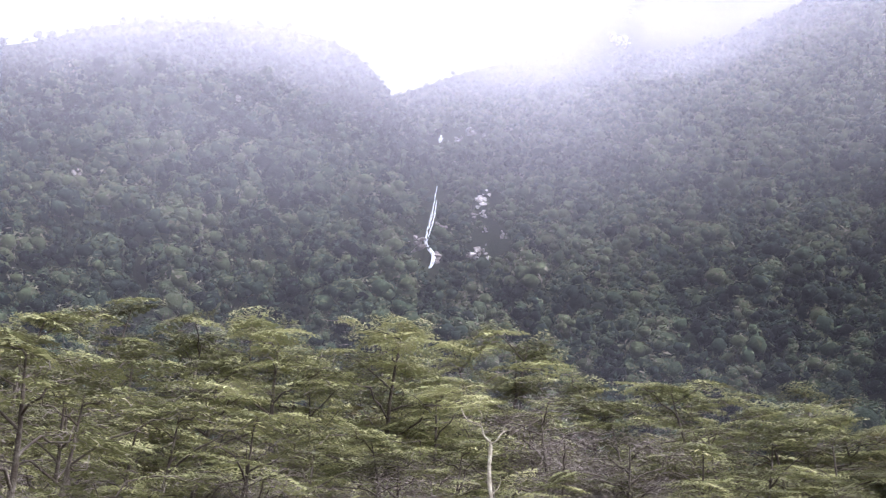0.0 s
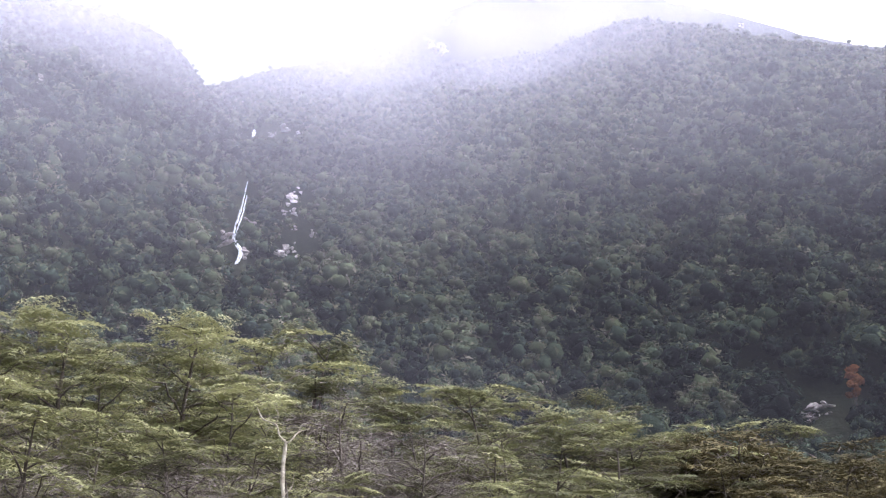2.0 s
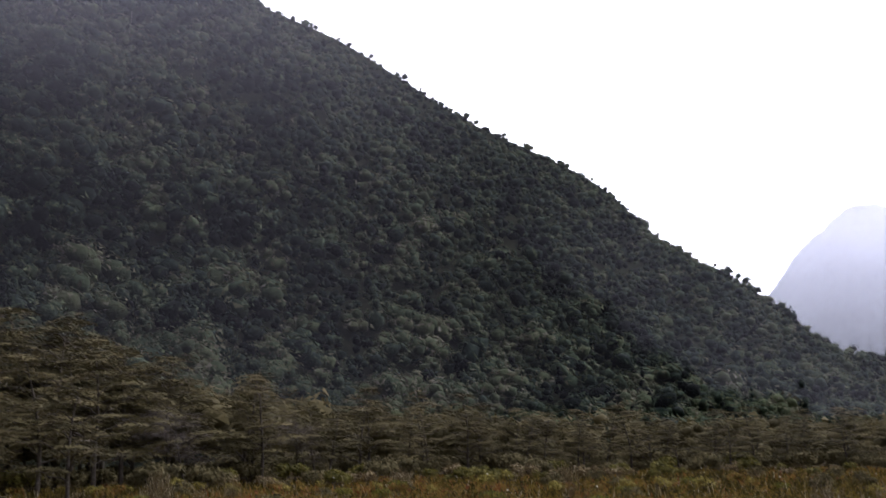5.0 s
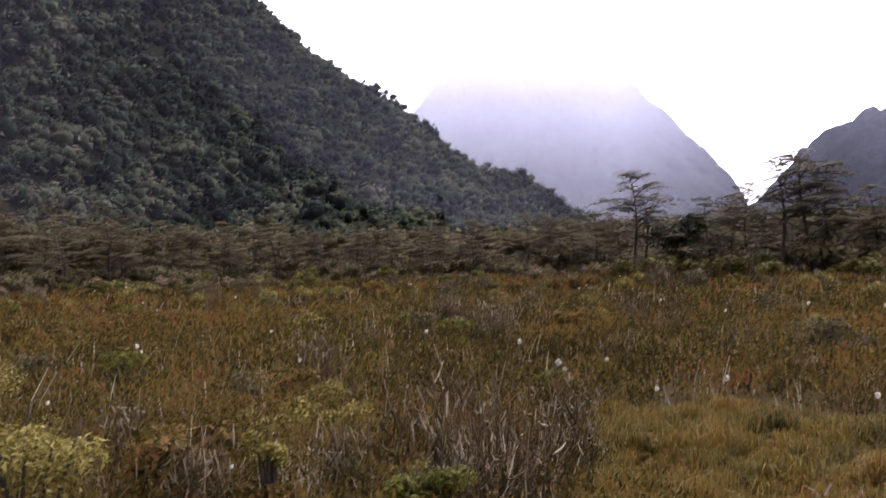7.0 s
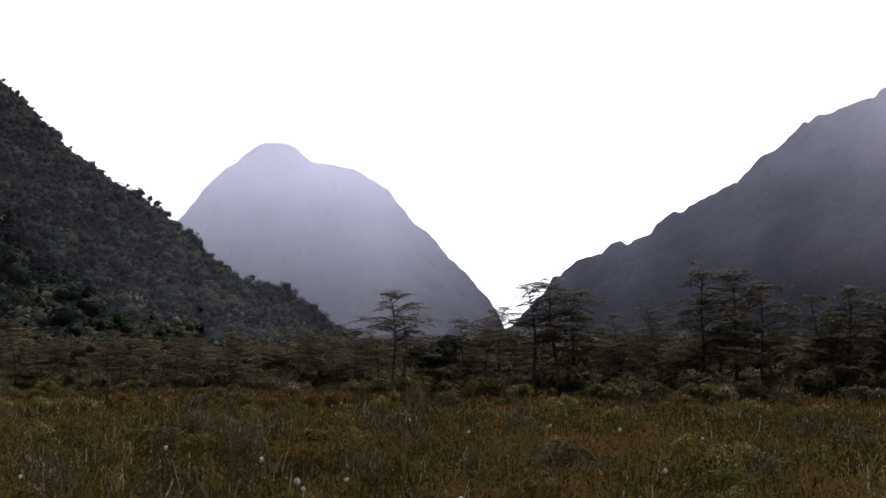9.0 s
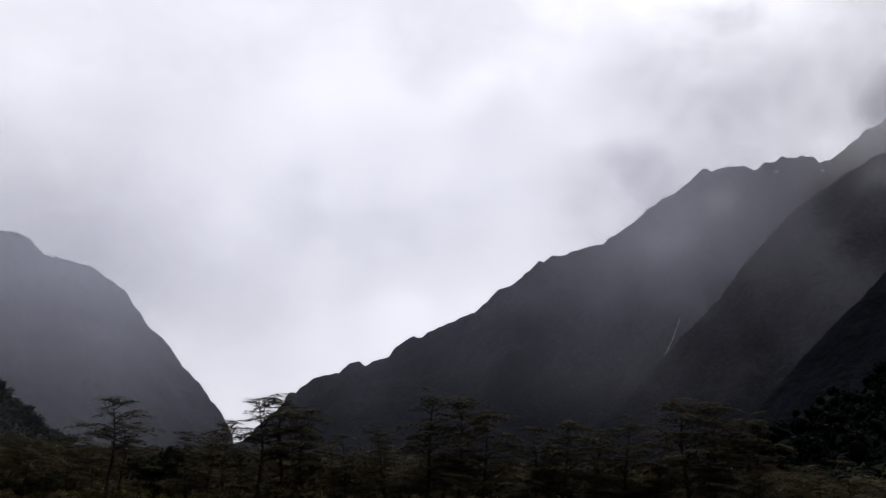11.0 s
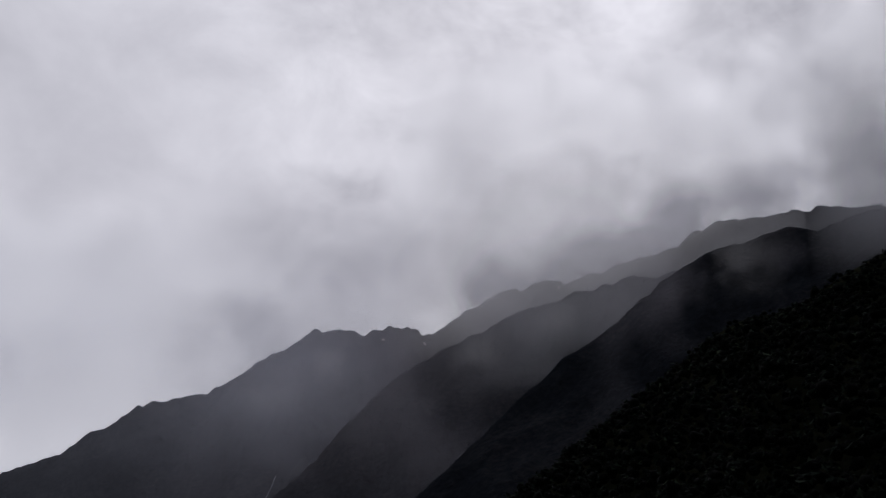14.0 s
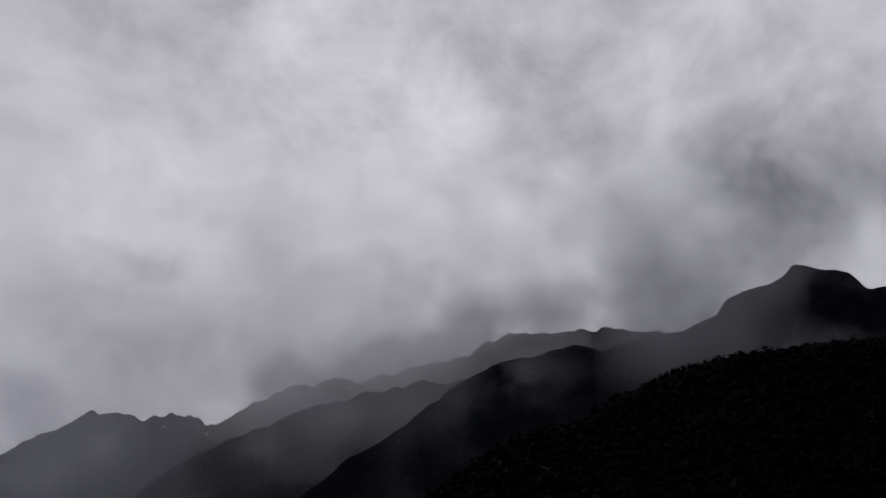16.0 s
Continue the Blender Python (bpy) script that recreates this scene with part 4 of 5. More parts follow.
OLIVE_TOP = (7.9, 8.9, 7.4, 8.4, 6.9, 8.9, 8.9, 9.9, 9.9)
for share, top_share, gap in ((0.64, 0.66, 5.4), (0.84, 0.88, 5.2), (1.0, 1.02, 5.2), (1.1, 1.0, 6.0), (1.2, 1.08, 7.5)):
    bearing = -99.0
    while bearing < -34:
        dist = float(along(TREELINE, bearing)) * share * rng.uniform(0.95, 1.05)
        tall = 2.2 + dist * math.tan(radians(float(along(TOPS, bearing)) * top_share * rng.uniform(0.88, 1.06)))
        i = int(rng.integers(len(GREEN))) if bearing < -66 else (1, 3, 5)[int(rng.integers(3))]
        if rng.random() < (bearing + 56) / 14:
            j = int(rng.integers(5))
            copy_thing(OLIVE[j], spot(bearing, dist, rng.uniform(0, 360), tall / OLIVE_TOP[j]))
            bearing += math.degrees(0.6 * gap * rng.uniform(0.8, 1.2) / dist)
            continue
        copy_thing(GREEN[i], spot(bearing, dist, rng.uniform(0, 360), tall / (14.8, 13.8, 15.8, 12.8, 14.8, 11.8)[i]))
        bearing += math.degrees(gap * rng.uniform(0.8, 1.2) / dist)
for share, gap in ((0.97, 6.5), (1.03, 5.0), (1.10, 6.5)):
    bearing = -50.0
    while bearing < 52:
        dist = float(along(TREELINE, bearing)) * share * rng.uniform(0.98, 1.02)
        tall = 2.2 + dist * math.tan(radians(float(along(TOPS, bearing)) * rng.uniform(0.6, 1.0)))
        i = int(rng.integers(5))
        copy_thing(OLIVE[i], spot(bearing, dist, rng.uniform(0, 360), tall / OLIVE_TOP[i]))
        bearing += math.degrees(gap * rng.uniform(0.7, 1.3) / dist)
# the taller trees that stand out against the sky
for i, bearing, dist, tall, turn in ((5, 9.7, 86, 8.9, 40), (6, 10.1, 88, 7.4, 140), (3, 13.7, 92, 7.0, 10), (4, 14.6, 90, 6.4, 60), (5, 15.4, 88, 7.8, 200), (5, 16.9, 80, 8.9, 20), (8, 18.3, 80, 9.4, 120), (6, 19.5, 81, 8.7, 300), (7, 23.2, 86, 7.9, 80),
                                     (7, 25.4, 82, 10.4, 150), (8, 27.2, 83, 10.0, 220), (6, 28.3, 84, 9.4, 30), (0, 31.0, 84, 8.0, 60), (8, 32.3, 84, 8.6, 260), (4, 34.2, 86, 8.2, 10), (7, 35.3, 84, 9.0, 170), (8, 38.6, 82, 10.4, 100), (8, 39.8, 83, 10.2, 210), (7, 42.0, 82, 9.6, 330), (2, 37.0, 85, 8.0, 90), (1, 21.4, 84, 6.9, 45)):
    copy_thing(OLIVE[i], spot(bearing, dist, turn, tall / OLIVE_TOP[i]))
for bearing, dist, turn, size in ((-96.5, 27, 20, 0.62), (-90.8, 28, 110, 0.6), (-82.4, 31, 220, 0.62), (-77.0, 34, 300, 0.68), (-72.0, 40, 70, 0.8), (-66.2, 52, 140, 1.25), (-64.4, 53, 260, 1.12), (-62.8, 56, 80, 1.0), (-25.0, 104, 50, 0.7), (-31.0, 92, 50, 0.8)):
    copy_thing(BARE, spot(bearing, dist, turn, size))
for i, tree in enumerate(GREEN):
    move_to(tree, -98 + 7 * i, float(along(TREELINE, -98 + 7 * i)) * 1.4, i, 0.95)
for i, tree in enumerate(OLIVE):
    move_to(tree, -28 + 17 * i, float(along(TREELINE, -28 + 17 * i)) * 1.1, i, 0.9)
for bearing, dist, turn, size in ((-86.5, 29, 140, 0.66), (-80.5, 33, 250, 0.62), (-75.8, 37, 10, 0.66), (-57.0, 62, 100, 1.05), (-95.0, 30, 200, 0.7), (-89.5, 33, 300, 0.72), (-84.0, 30, 60, 0.64), (-78.5, 34, 170, 0.66), (-73.0, 40, 90, 0.72), (-69.0, 45, 280, 0.8), (-61.0, 52, 30, 0.85), (-94.0, 21, 15, 0.62), (-90.4, 22, 160, 0.58)):
    copy_thing(HALF, spot(bearing, dist, turn, size))
move_to(HALF, -92.3, 26, 0.4, 0.62)
move_to(BARE, -65.3, 54, 2.0, 1.1)
move_to(SNAG, -70.1, 37, math.radians(70), 0.98)
# one dense round dark tree among them
move_to(bushy(170, "round_tree", 5.9, 2.1, 2600, 0.3, M_FOREST, "dense round dark green tree at the bog's edge", 9), 11.8, 92)
LIME_BUSH = bushy(171, "edge_bush", 2.4, 1.3, 500, 0.26, M_EDGE, "yellow-green bush at the foot of the trees", 7, group="bushes at the trees' foot")
DARK_BUSH = bushy(172, "edge_bush", 2.6, 1.8, 560, 0.32, M_DRYLEAF, "dark olive bush at the foot of the trees", 7, group="bushes at the trees' foot")
PALE_BUSH = bushy(173, "edge_bush", 1.7, 1.2, 700, 0.16, M_STEM, "pale grey-green twiggy bush at the bog's edge", 8, group="bushes at the trees' foot")
for i in range(250):
    bearing = rng.uniform(-46, 50)
    deep = i > 80
    dist = float(along(TREELINE, bearing)) * (rng.uniform(0.96, 1.16) if deep else rng.uniform(0.82, 0.99))
    kind = DARK_BUSH if deep else (LIME_BUSH, DARK_BUSH, DARK_BUSH, PALE_BUSH)[int(rng.integers(4))]
    copy_thing(kind, spot(bearing, dist, rng.uniform(0, 360), rng.uniform(0.6, 1.05) if deep else rng.uniform(0.5, 1.1)))
bearing = -30.0
while bearing < 48:
    dist = float(along(TREELINE, bearing)) * rng.uniform(1.12, 1.26)
    copy_thing(DARK_BUSH, spot(bearing, dist, rng.uniform(0, 360), rng.uniform(1.0, 1.4)))
    bearing += math.degrees(2.6 / dist)
for i in range(70):
    bearing = rng.uniform(-30, -6) if i < 45 else rng.uniform(-6, 30)
    kind = (PALE_BUSH, LIME_BUSH)[int(rng.random() < 0.5)]
    copy_thing(kind, spot(bearing, float(along(TREELINE, bearing)) * rng.uniform(0.72, 0.93), rng.uniform(0, 360), rng.uniform(0.45, 0.95)))
move_to(LIME_BUSH, 11.0, 82, 0.3, 1.0)
move_to(DARK_BUSH, 18.8, 78, 0.3, 1.3)
move_to(PALE_BUSH, -14.0, 92, 0.3, 1.0)

# ---- the bog ----
def patchwork(x, y):
    """What grows where: a slow noise for moisture and a quicker one for mixture."""
    return swell(x / 7.0, y / 7.0, 71, 3), swell(x / 2.2, y / 2.2, 72, 3)


def sow(rng, count, near, far, left=-46.0, right=52.0):
    r = np.sqrt(rng.uniform(near ** 2, far ** 2, count))
    b = np.radians(rng.uniform(left, right, count))
    return r * np.sin(b), r * np.cos(b), r


def is_lawn(x, y):
    return ((x - 3.2) / 2.3) ** 2 + ((y - 12.0) / 3.4) ** 2 + 0.5 * swell(x, y, 77) < 1


def stems(name, seed, count, near, far, tall, width, label, mat, pale=0.0, bend=0.25):
    """Upright wiry stems: narrow bent strips."""
    rng = dice(seed)
    x, y, r = sow(rng, count, near, far)
    wet, mix = patchwork(x, y)
    ok = (mix + rng.normal(0, 0.16, count) > 0.06) & ~is_lawn(x, y) & (r < along(TREELINE, np.degrees(np.arctan2(x, y))) - 2)
    x, y, wet, mix, r = x[ok], y[ok], wet[ok], mix[ok], r[ok]
    n = len(x)
    h = tall * rng.uniform(0.45, 1.1, n) * (1 + 0.35 * wet)
    a = rng.uniform(0, 6.283, n)
    lean = h * rng.normal(0, bend, n)
    w = width * rng.uniform(0.6, 1.5, n)
    side = np.stack([np.cos(a), np.sin(a), 0 * a], -1) * w[:, None]
    go = np.stack([np.cos(a + 1.2), np.sin(a + 1.2), 0 * a], -1)
    base = np.stack([x, y, 0 * x - 0.05], -1)
    rows = [base + side, base - side]
    for q, ww in ((0.55, 0.8), (1.0, 0.25)):
        c = base + go * (lean * q * q)[:, None] + np.stack([0 * h, 0 * h, h * q], -1)
        rows += [c + side * ww, c - side * ww]
    v = np.stack(rows, 1).reshape(-1, 3)
    k = np.arange(n)[:, None] * 6
    f = np.concatenate([k + np.array([[0, 1, 3, 2]]), k + np.array([[2, 3, 5, 4]])])
    t = np.clip(0.38 + 0.2 * mix + pale + rng.normal(0, 0.32, n) + 0.5 * (rng.random(n) < 0.1), 0, 1)
    tagged(new(name, mesh_of(name, v, f, mat, tint=np.repeat(t, 6))), label, "vegetation", kind="stuff")


def scrub(name, seed, count, near, far, tall, leaf, per, label, mat=None, left=-46.0, right=52.0):
    """Low heathy scrub: tufts of small leaf clumps, from olive through gold to rust by patches."""
    rng = dice(seed)
    x, y, r = sow(rng, count, near, far, left, right)
    wet, mix = patchwork(x, y)
    ok = ~is_lawn(x, y) & (r < along(TREELINE, np.degrees(np.arctan2(x, y))) + 4)
    x, y, wet, mix = x[ok], y[ok], wet[ok], mix[ok]
    n = len(x)
    h = tall * rng.uniform(0.35, 1.0, n) * (1 + 0.8 * mix)
    who = np.repeat(np.arange(n), per)
    d = unit(rng.normal(0, 1, (n * per, 3)) + np.array([0, 0, 0.3]))
    p = np.stack([x, y, h * 0.6], -1)[who] + d * np.stack([h * 0.55, h * 0.55, h * 0.5], -1)[who] * rng.uniform(0.3, 1.1, (n * per, 1))
    p[:, 2] = np.maximum(p[:, 2], 0.02)
    v, f = sprigs(p, leaf * rng.uniform(0.6, 1.5, n * per), rng)
    t = np.clip(0.27 - 0.75 * wet + 0.4 * swell(x / 1.3, y / 1.3, 73, 2) + rng.normal(0, 0.15, n) - 0.3 * (rng.random(n) < 0.36) + 0.25 * (rng.random(n) < 0.1), 0, 1)
    t = np.repeat(np.clip(t[who] + rng.normal(0, 0.17, n * per), 0, 1), 3)
    tagged(new(name, mesh_of(name, v, f, mat or M_BOG, tint=t)), label, "vegetation", kind="stuff")


scrub("bog_scrub", 61, 5400, 4.8, 16, 0.66, 0.032, 66, "low olive, gold and rust heath scrub on the bog")
scrub("bog_scrub", 62, 11000, 16, 45, 0.85, 0.062, 38, "low olive, gold and rust heath scrub on the bog")
scrub("bog_scrub", 63, 14500, 45, 132, 0.72, 0.17, 15, "low olive, gold and rust heath scrub on the bog")
stems("pale_sprigs", 68, 6000, 4.8, 14, 0.60, 0.008, "pale grey and cream dry tips among the scrub", M_STEM, 0.5, 0.4)
stems("pale_sprigs", 69, 6000, 14, 55, 0.72, 0.014, "pale grey and cream dry tips among the scrub", M_STEM, 0.5, 0.4)
scrub("bog_scrub", 58, 2600, 0.9, 5, 0.34, 0.032, 26, "low olive, gold and rust heath scrub on the bog", None, -180.0, 180.0)
scrub("bog_scrub", 59, 5200, 5, 16, 0.55, 0.06, 18, "low olive, gold and rust heath scrub on the bog", None, 50.0, 316.0)
scrub("bog_scrub", 60, 6500, 16, 60, 0.7, 0.17, 10, "low olive, gold and rust heath scrub on the bog", None, 50.0, 316.0)
stems("bog_stems", 64, 15000, 4.8, 16, 0.72, 0.0045, "dry grey and brown wiry stems among the scrub", M_STEM, 0.0, 0.45)
stems("bog_stems", 65, 15000, 16, 45, 0.80, 0.0095, "dry grey and brown wiry stems among the scrub", M_STEM, 0.0, 0.45)
stems("bog_stems", 66, 14000, 45, 125, 0.85, 0.022, "dry grey and brown wiry stems among the scrub", M_STEM, 0.0, 0.45)
# golden grass lawn: soft tussocks of arching blades
rng = dice(67)
cx, cy = rng.uniform(0.0, 6.8, 3600), rng.uniform(7.8, 16.4, 3600)
ok = is_lawn(cx, cy)
cx, cy = cx[ok], cy[ok]
per = 34
who = np.repeat(np.arange(len(cx)), per)
n = len(who)
a = rng.uniform(0, 6.283, n)
tall = np.clip(0.20 + 0.24 * swell(cx / 0.5, cy / 0.5, 78, 2) + rng.uniform(-0.06, 0.08, len(cx)), 0.05, 0.5)[who] * rng.uniform(0.5, 1.15, n)
out_r = tall * rng.uniform(0.2, 1.0, n)
go = np.stack([np.cos(a), np.sin(a), 0 * a], -1)
side = np.stack([-np.sin(a), np.cos(a), 0 * a], -1) * 0.006
base = np.stack([cx[who], cy[who], 0 * a - 0.05], -1) + go * rng.uniform(0, 0.07, (n, 1))
mid = base + go * (out_r * 0.4)[:, None] + np.stack([0 * a, 0 * a, tall], -1)
tip = base + go * out_r[:, None] + np.stack([0 * a, 0 * a, tall * rng.uniform(0.6, 1.1, n)], -1)
v = np.stack([base + side, base - side, mid - side * 0.8, mid + side * 0.8, tip], 1).reshape(-1, 3)
k = np.arange(n)[:, None] * 5
t = np.clip((0.45 + 0.75 * swell(cx / 0.8, cy / 0.8, 79) + rng.normal(0, 0.15, len(cx)))[who] + rng.normal(0, 0.15, n), 0, 1)
tagged(new("grass_lawn", mesh_of("grass_lawn", v, [k + np.array([[0, 1, 2, 3]]), k + np.array([[3, 2, 4]])], M_GOLD, tint=np.repeat(t, 5))),
       "soft golden-green patch of bog grass", "grass", kind="stuff")


def fluff(size, seed):
    """A white seed head: a ragged little ball on a thin stalk."""
    rng = dice(seed)
    root = new("seed_head")
    v, f = tube([(0, 0, -0.9), (0.01, 0.0, -0.4), (0, 0, 0)], [0.005, 0.004, 0.003], 4)
    part("stalk", mesh_of("stalk", v, f, M_STEM, tint=np.full(len(v), 0.4)), root)
    d = unit(rng.normal(0, 1, (60, 3)))
    v, f = leaves(d * (size, size, size * 1.3) * rng.uniform(0.3, 1.0, (60, 1)), d, size * 1.1, rng, 0.5)
    part("head", mesh_of("head", v, f, M_WHITE), root, "white fluffy seed head")
    return tagged(root, "white seed head on a thin stalk", "seed head", "white seed heads")


HEAD = fluff(0.022, 68)
for b, r, z, size in ((5.4, 12.9, 0.96, 2.4), (5.7, 12.7, 0.9, 1.6), (13.2, 11.1, 0.95, 1.7), (-1.0, 18.9, 0.98, 2.2), (-15.0, 18.0, 1.0, 2.2), (-14.8, 18.1, 0.9, 1.6), (17.7, 26.3, 0.95, 2.4), (21.3, 8.4, 0.95, 1.5),
                      (19.6, 9.8, 0.95, 1.5), (3.6, 16.4, 0.95, 2.2), (-7.2, 14.5, 0.95, 1.5), (-8.7, 21.2, 0.95, 1.8), (21.1, 24.7, 0.95, 2.4), (9.9, 10.3, 0.95, 1.4), (23.0, 14.5, 0.95, 1.9), (-18.6, 11.2, 0.95, 1.2), (-10.0, 7.0, 0.95, 0.8)):
    m = spot(b, r, 40 * b, 0.62 * size)
    m.translation.z = z
    copy_thing(HEAD, m)
rng = dice(69)
for i in range(34):
    r = math.sqrt(rng.uniform(16 ** 2, 70 ** 2))
    m = spot(rng.uniform(-24, 46), r, rng.uniform(0, 360), rng.uniform(0.5, 0.95) * (1 + r / 90))
    m.translation.z = rng.uniform(0.75, 1.1) * (1 + r / 120)
    copy_thing(HEAD, m)
HEAD.location = (1.9, 14.0, 0.95)


def twiggy(seed, name, height, wide, count, label):
    """A bare grey twig shrub."""
    rng = dice(seed)
    root = new(name)
    for b in range(6):
        sticks = []
        for i in range(count // 6):
            a, out_r = rng.uniform(0, 6.283), wide * rng.uniform(0.05, 1.0)
            s = np.array([np.cos(a), np.sin(a), 0]) * out_r
            up = height * rng.uniform(0.35, 1.1)
            q0, q1, q2, tip = (s * (0.85 + 0.25 * q) + np.array([0, 0, up * q]) + rng.normal(0, 0.035 + 0.03 * q, 3) for q in (0.2, 0.45, 0.75, 1.0))
            v, f = tube([s * 0.85 + np.array([0, 0, -0.06]), q0, q1, q2, tip], np.array([0.006, 0.0055, 0.005, 0.0045, 0.003]) * rng.uniform(0.6, 1.5), 3)
            sticks.append((v, [f], 0.15 + 0.8 * rng.random() ** 1.5))
            for root_at in (q1, q2, q2 * 0.5 + tip * 0.5):
                go = rng.normal(0, 0.035, 3) + np.array([0, 0, 0.035])
                v, f = tube([root_at, root_at + go, root_at + go * 1.5 + np.array([0, 0, 0.03])], np.array([0.007, 0.008, 0.004]) * rng.uniform(0.6, 1.5), 3)
                sticks.append((v, [f], 0.2 + 0.8 * rng.random()))
        v, f, t = join(sticks)
        part("branch_clump", mesh_of("branch_clump", v, f, M_STEM, tint=t), root)
    return tagged(root, label, "shrub")


for i, (b, r, h, w) in enumerate(((1.4, 8.0, 1.0, 0.26), (3.2, 8.3, 0.95, 0.28), (-0.2, 8.8, 1.15, 0.26), (2.4, 9.3, 1.2, 0.3), (4.6, 9.0, 1.05, 0.26), (-1.8, 9.8, 1.25, 0.28), (5.8, 10.5, 1.2, 0.28), (0.9, 10.8, 1.3, 0.32), (-12.0, 9.0, 1.0, 0.26), (-15.0, 11.0, 1.1, 0.3), (-5.0, 9.5, 0.95, 0.25))):
    move_to(twiggy(210 + i, "twig_shrub", h * 0.85, w, 84, "bare grey-brown twiggy shrub in the bog"), b, r, i)
move_to(twiggy(83, "twig_shrub", 0.6, 0.5, 160, "low grey twiggy shrub in the bog"), 16.5, 18.0)
move_to(bushy(84, "green_shrub", 0.92, 0.30, 3600, 0.027, M_DEEP, "small dense bright green shrub in the bog", 12), -1.0, 7.6)
move_to(bushy(85, "lime_shrub", 1.3, 0.42, 2600, 0.028, M_LIME, "yellow-green shrub with pale leaf tips", 10), -18.9, 7.2, 0.0, 1.15)
move_to(bushy(86, "lime_shrub", 1.15, 0.22, 1500, 0.028, M_LIME, "slender yellow-green shrub in the bog", 7), -8.6, 9.0)
move_to(bushy(87, "lime_shrub", 1.3, 0.7, 2600, 0.042, M_LIME, "yellow-green shrub with pale leaf tips", 10), -22.5, 16.0)
HEATH = [bushy(200 + i, "heath_shrub", h, w, n, leaf, m, label, 8, group="shrubs on the bog") for i, (h, w, n, leaf, m, label) in enumerate((
    (0.9, 0.5, 620, 0.07, M_DRYLEAF, "dark olive heath shrub on the bog"), (0.8, 0.4, 560, 0.06, M_DEEP, "green heath shrub on the bog"),
    (0.85, 0.42, 800, 0.05, M_LIME, "yellow-green heath shrub on the bog"), (0.8, 0.5, 620, 0.07, M_BOG, "olive and rust heath shrub on the bog")))]
HEATH.append(twiggy(205, "twig_shrub", 0.95, 0.5, 120, "bare grey twiggy shrub on the bog"))
rng = dice(206)
for i in range(300):
    b, r = rng.uniform(-42, 50), rng.uniform(7.5, 85)
    x, y = r * math.sin(radians(b)), r * math.cos(radians(b))
    kind = int(rng.choice(5, p=(0.2, 0.16, 0.26, 0.18, 0.20)))
    if r < float(along(TREELINE, b)) - 8 and (r > 15 or kind in (2, 3)) and ((x - 3.2) / 3.0) ** 2 + ((y - 11.2) / 4.4) ** 2 > 1:
        copy_thing(HEATH[kind], spot(b, r, rng.uniform(0, 360), rng.uniform(0.55, 1.05) * (1 + r / 120)))
for i, shrub in enumerate(HEATH):
    move_to(shrub, -20 + 14 * i, 20 + 5 * i, i, 1.0)
for i, (b, r, s, name) in enumerate(((16.0, 9.0, 0.6, "driftwood"), (19.2, 9.0, 0.55, "driftwood"), (4.4, 7.8, 0.7, "driftwood"))):
    rng = dice(90 + i)
    root = new(name)
    a = 0.5 + 0.7 * i
    line = np.array([(0, 0, 0.02), (0.25, 0.1, 0.16), (0.5, 0.12, 0.24), (0.8, 0.2, 0.46)]) * s
    v, f = tube(line, np.array([0.035, 0.03, 0.026, 0.012]) * s, 7)
    part("stem", mesh_of("stem", v, f, M_DEADWOOD, smooth=True), root)
    v, f = tube([line[2], line[2] + np.array([0.06, 0.12, 0.12]) * s, line[2] + np.array([0.02, 0.3, 0.2]) * s], np.array([0.02, 0.014, 0.006]) * s, 6)
    part("branch", mesh_of("branch", v, f, M_DEADWOOD, smooth=True), root)
    move_to(tagged(root, "bleached dead branch lying in the grass", "branch", "dead branches"), b, r, a)

# ---- waterfall, rocks, snags ----
def boulder(size, seed):
    rng = dice(seed)
    bm = bmesh.new()
    bmesh.ops.create_icosphere(bm, subdivisions=2, radius=1.0)
    cuts = [(unit(rng.normal(0, 1, 3)), rng.uniform(0.35, 0.8)) for _ in range(7)]
    for vert in bm.verts:
        c = np.array(vert.co)
        for way, depth in cuts:
            over = c @ way - depth
            if over > 0:
                c = c - way * over
        c = c + rng.normal(0, 0.05, 3)
        vert.co = Vector((c[0] * size[0], c[1] * size[1], c[2] * size[2]))
    me = bpy.data.meshes.new("slab")
    bm.to_mesh(me)
    bm.free()
    return me


def outcrop(place, slabs, size, seed, mat, label, tall=1.0):
    """A patch of bare rock on the slope: several rough slabs."""
    rng = dice(seed)
    root = new("rock_outcrop")
    root.location = place
    for i in range(2 * slabs):
        s = size * rng.uniform(0.22, 0.8)
        me = boulder((s * rng.uniform(0.7, 2.0), s * 0.8, s * rng.uniform(0.4, 1.1) * tall), seed * 7 + i)
        me.materials.append(mat)
        p = part("slab", me, root)
        p.location = (rng.normal(0, size * 0.7), rng.normal(0, size * 0.5), rng.normal(0.5, 0.8) * size * tall)
        p.rotation_euler = (rng.uniform(-0.4, 0.4), rng.uniform(-0.4, 0.4), rng.uniform(0, 3))
    return tagged(root, label, "rock", "bare rocks on the slopes")


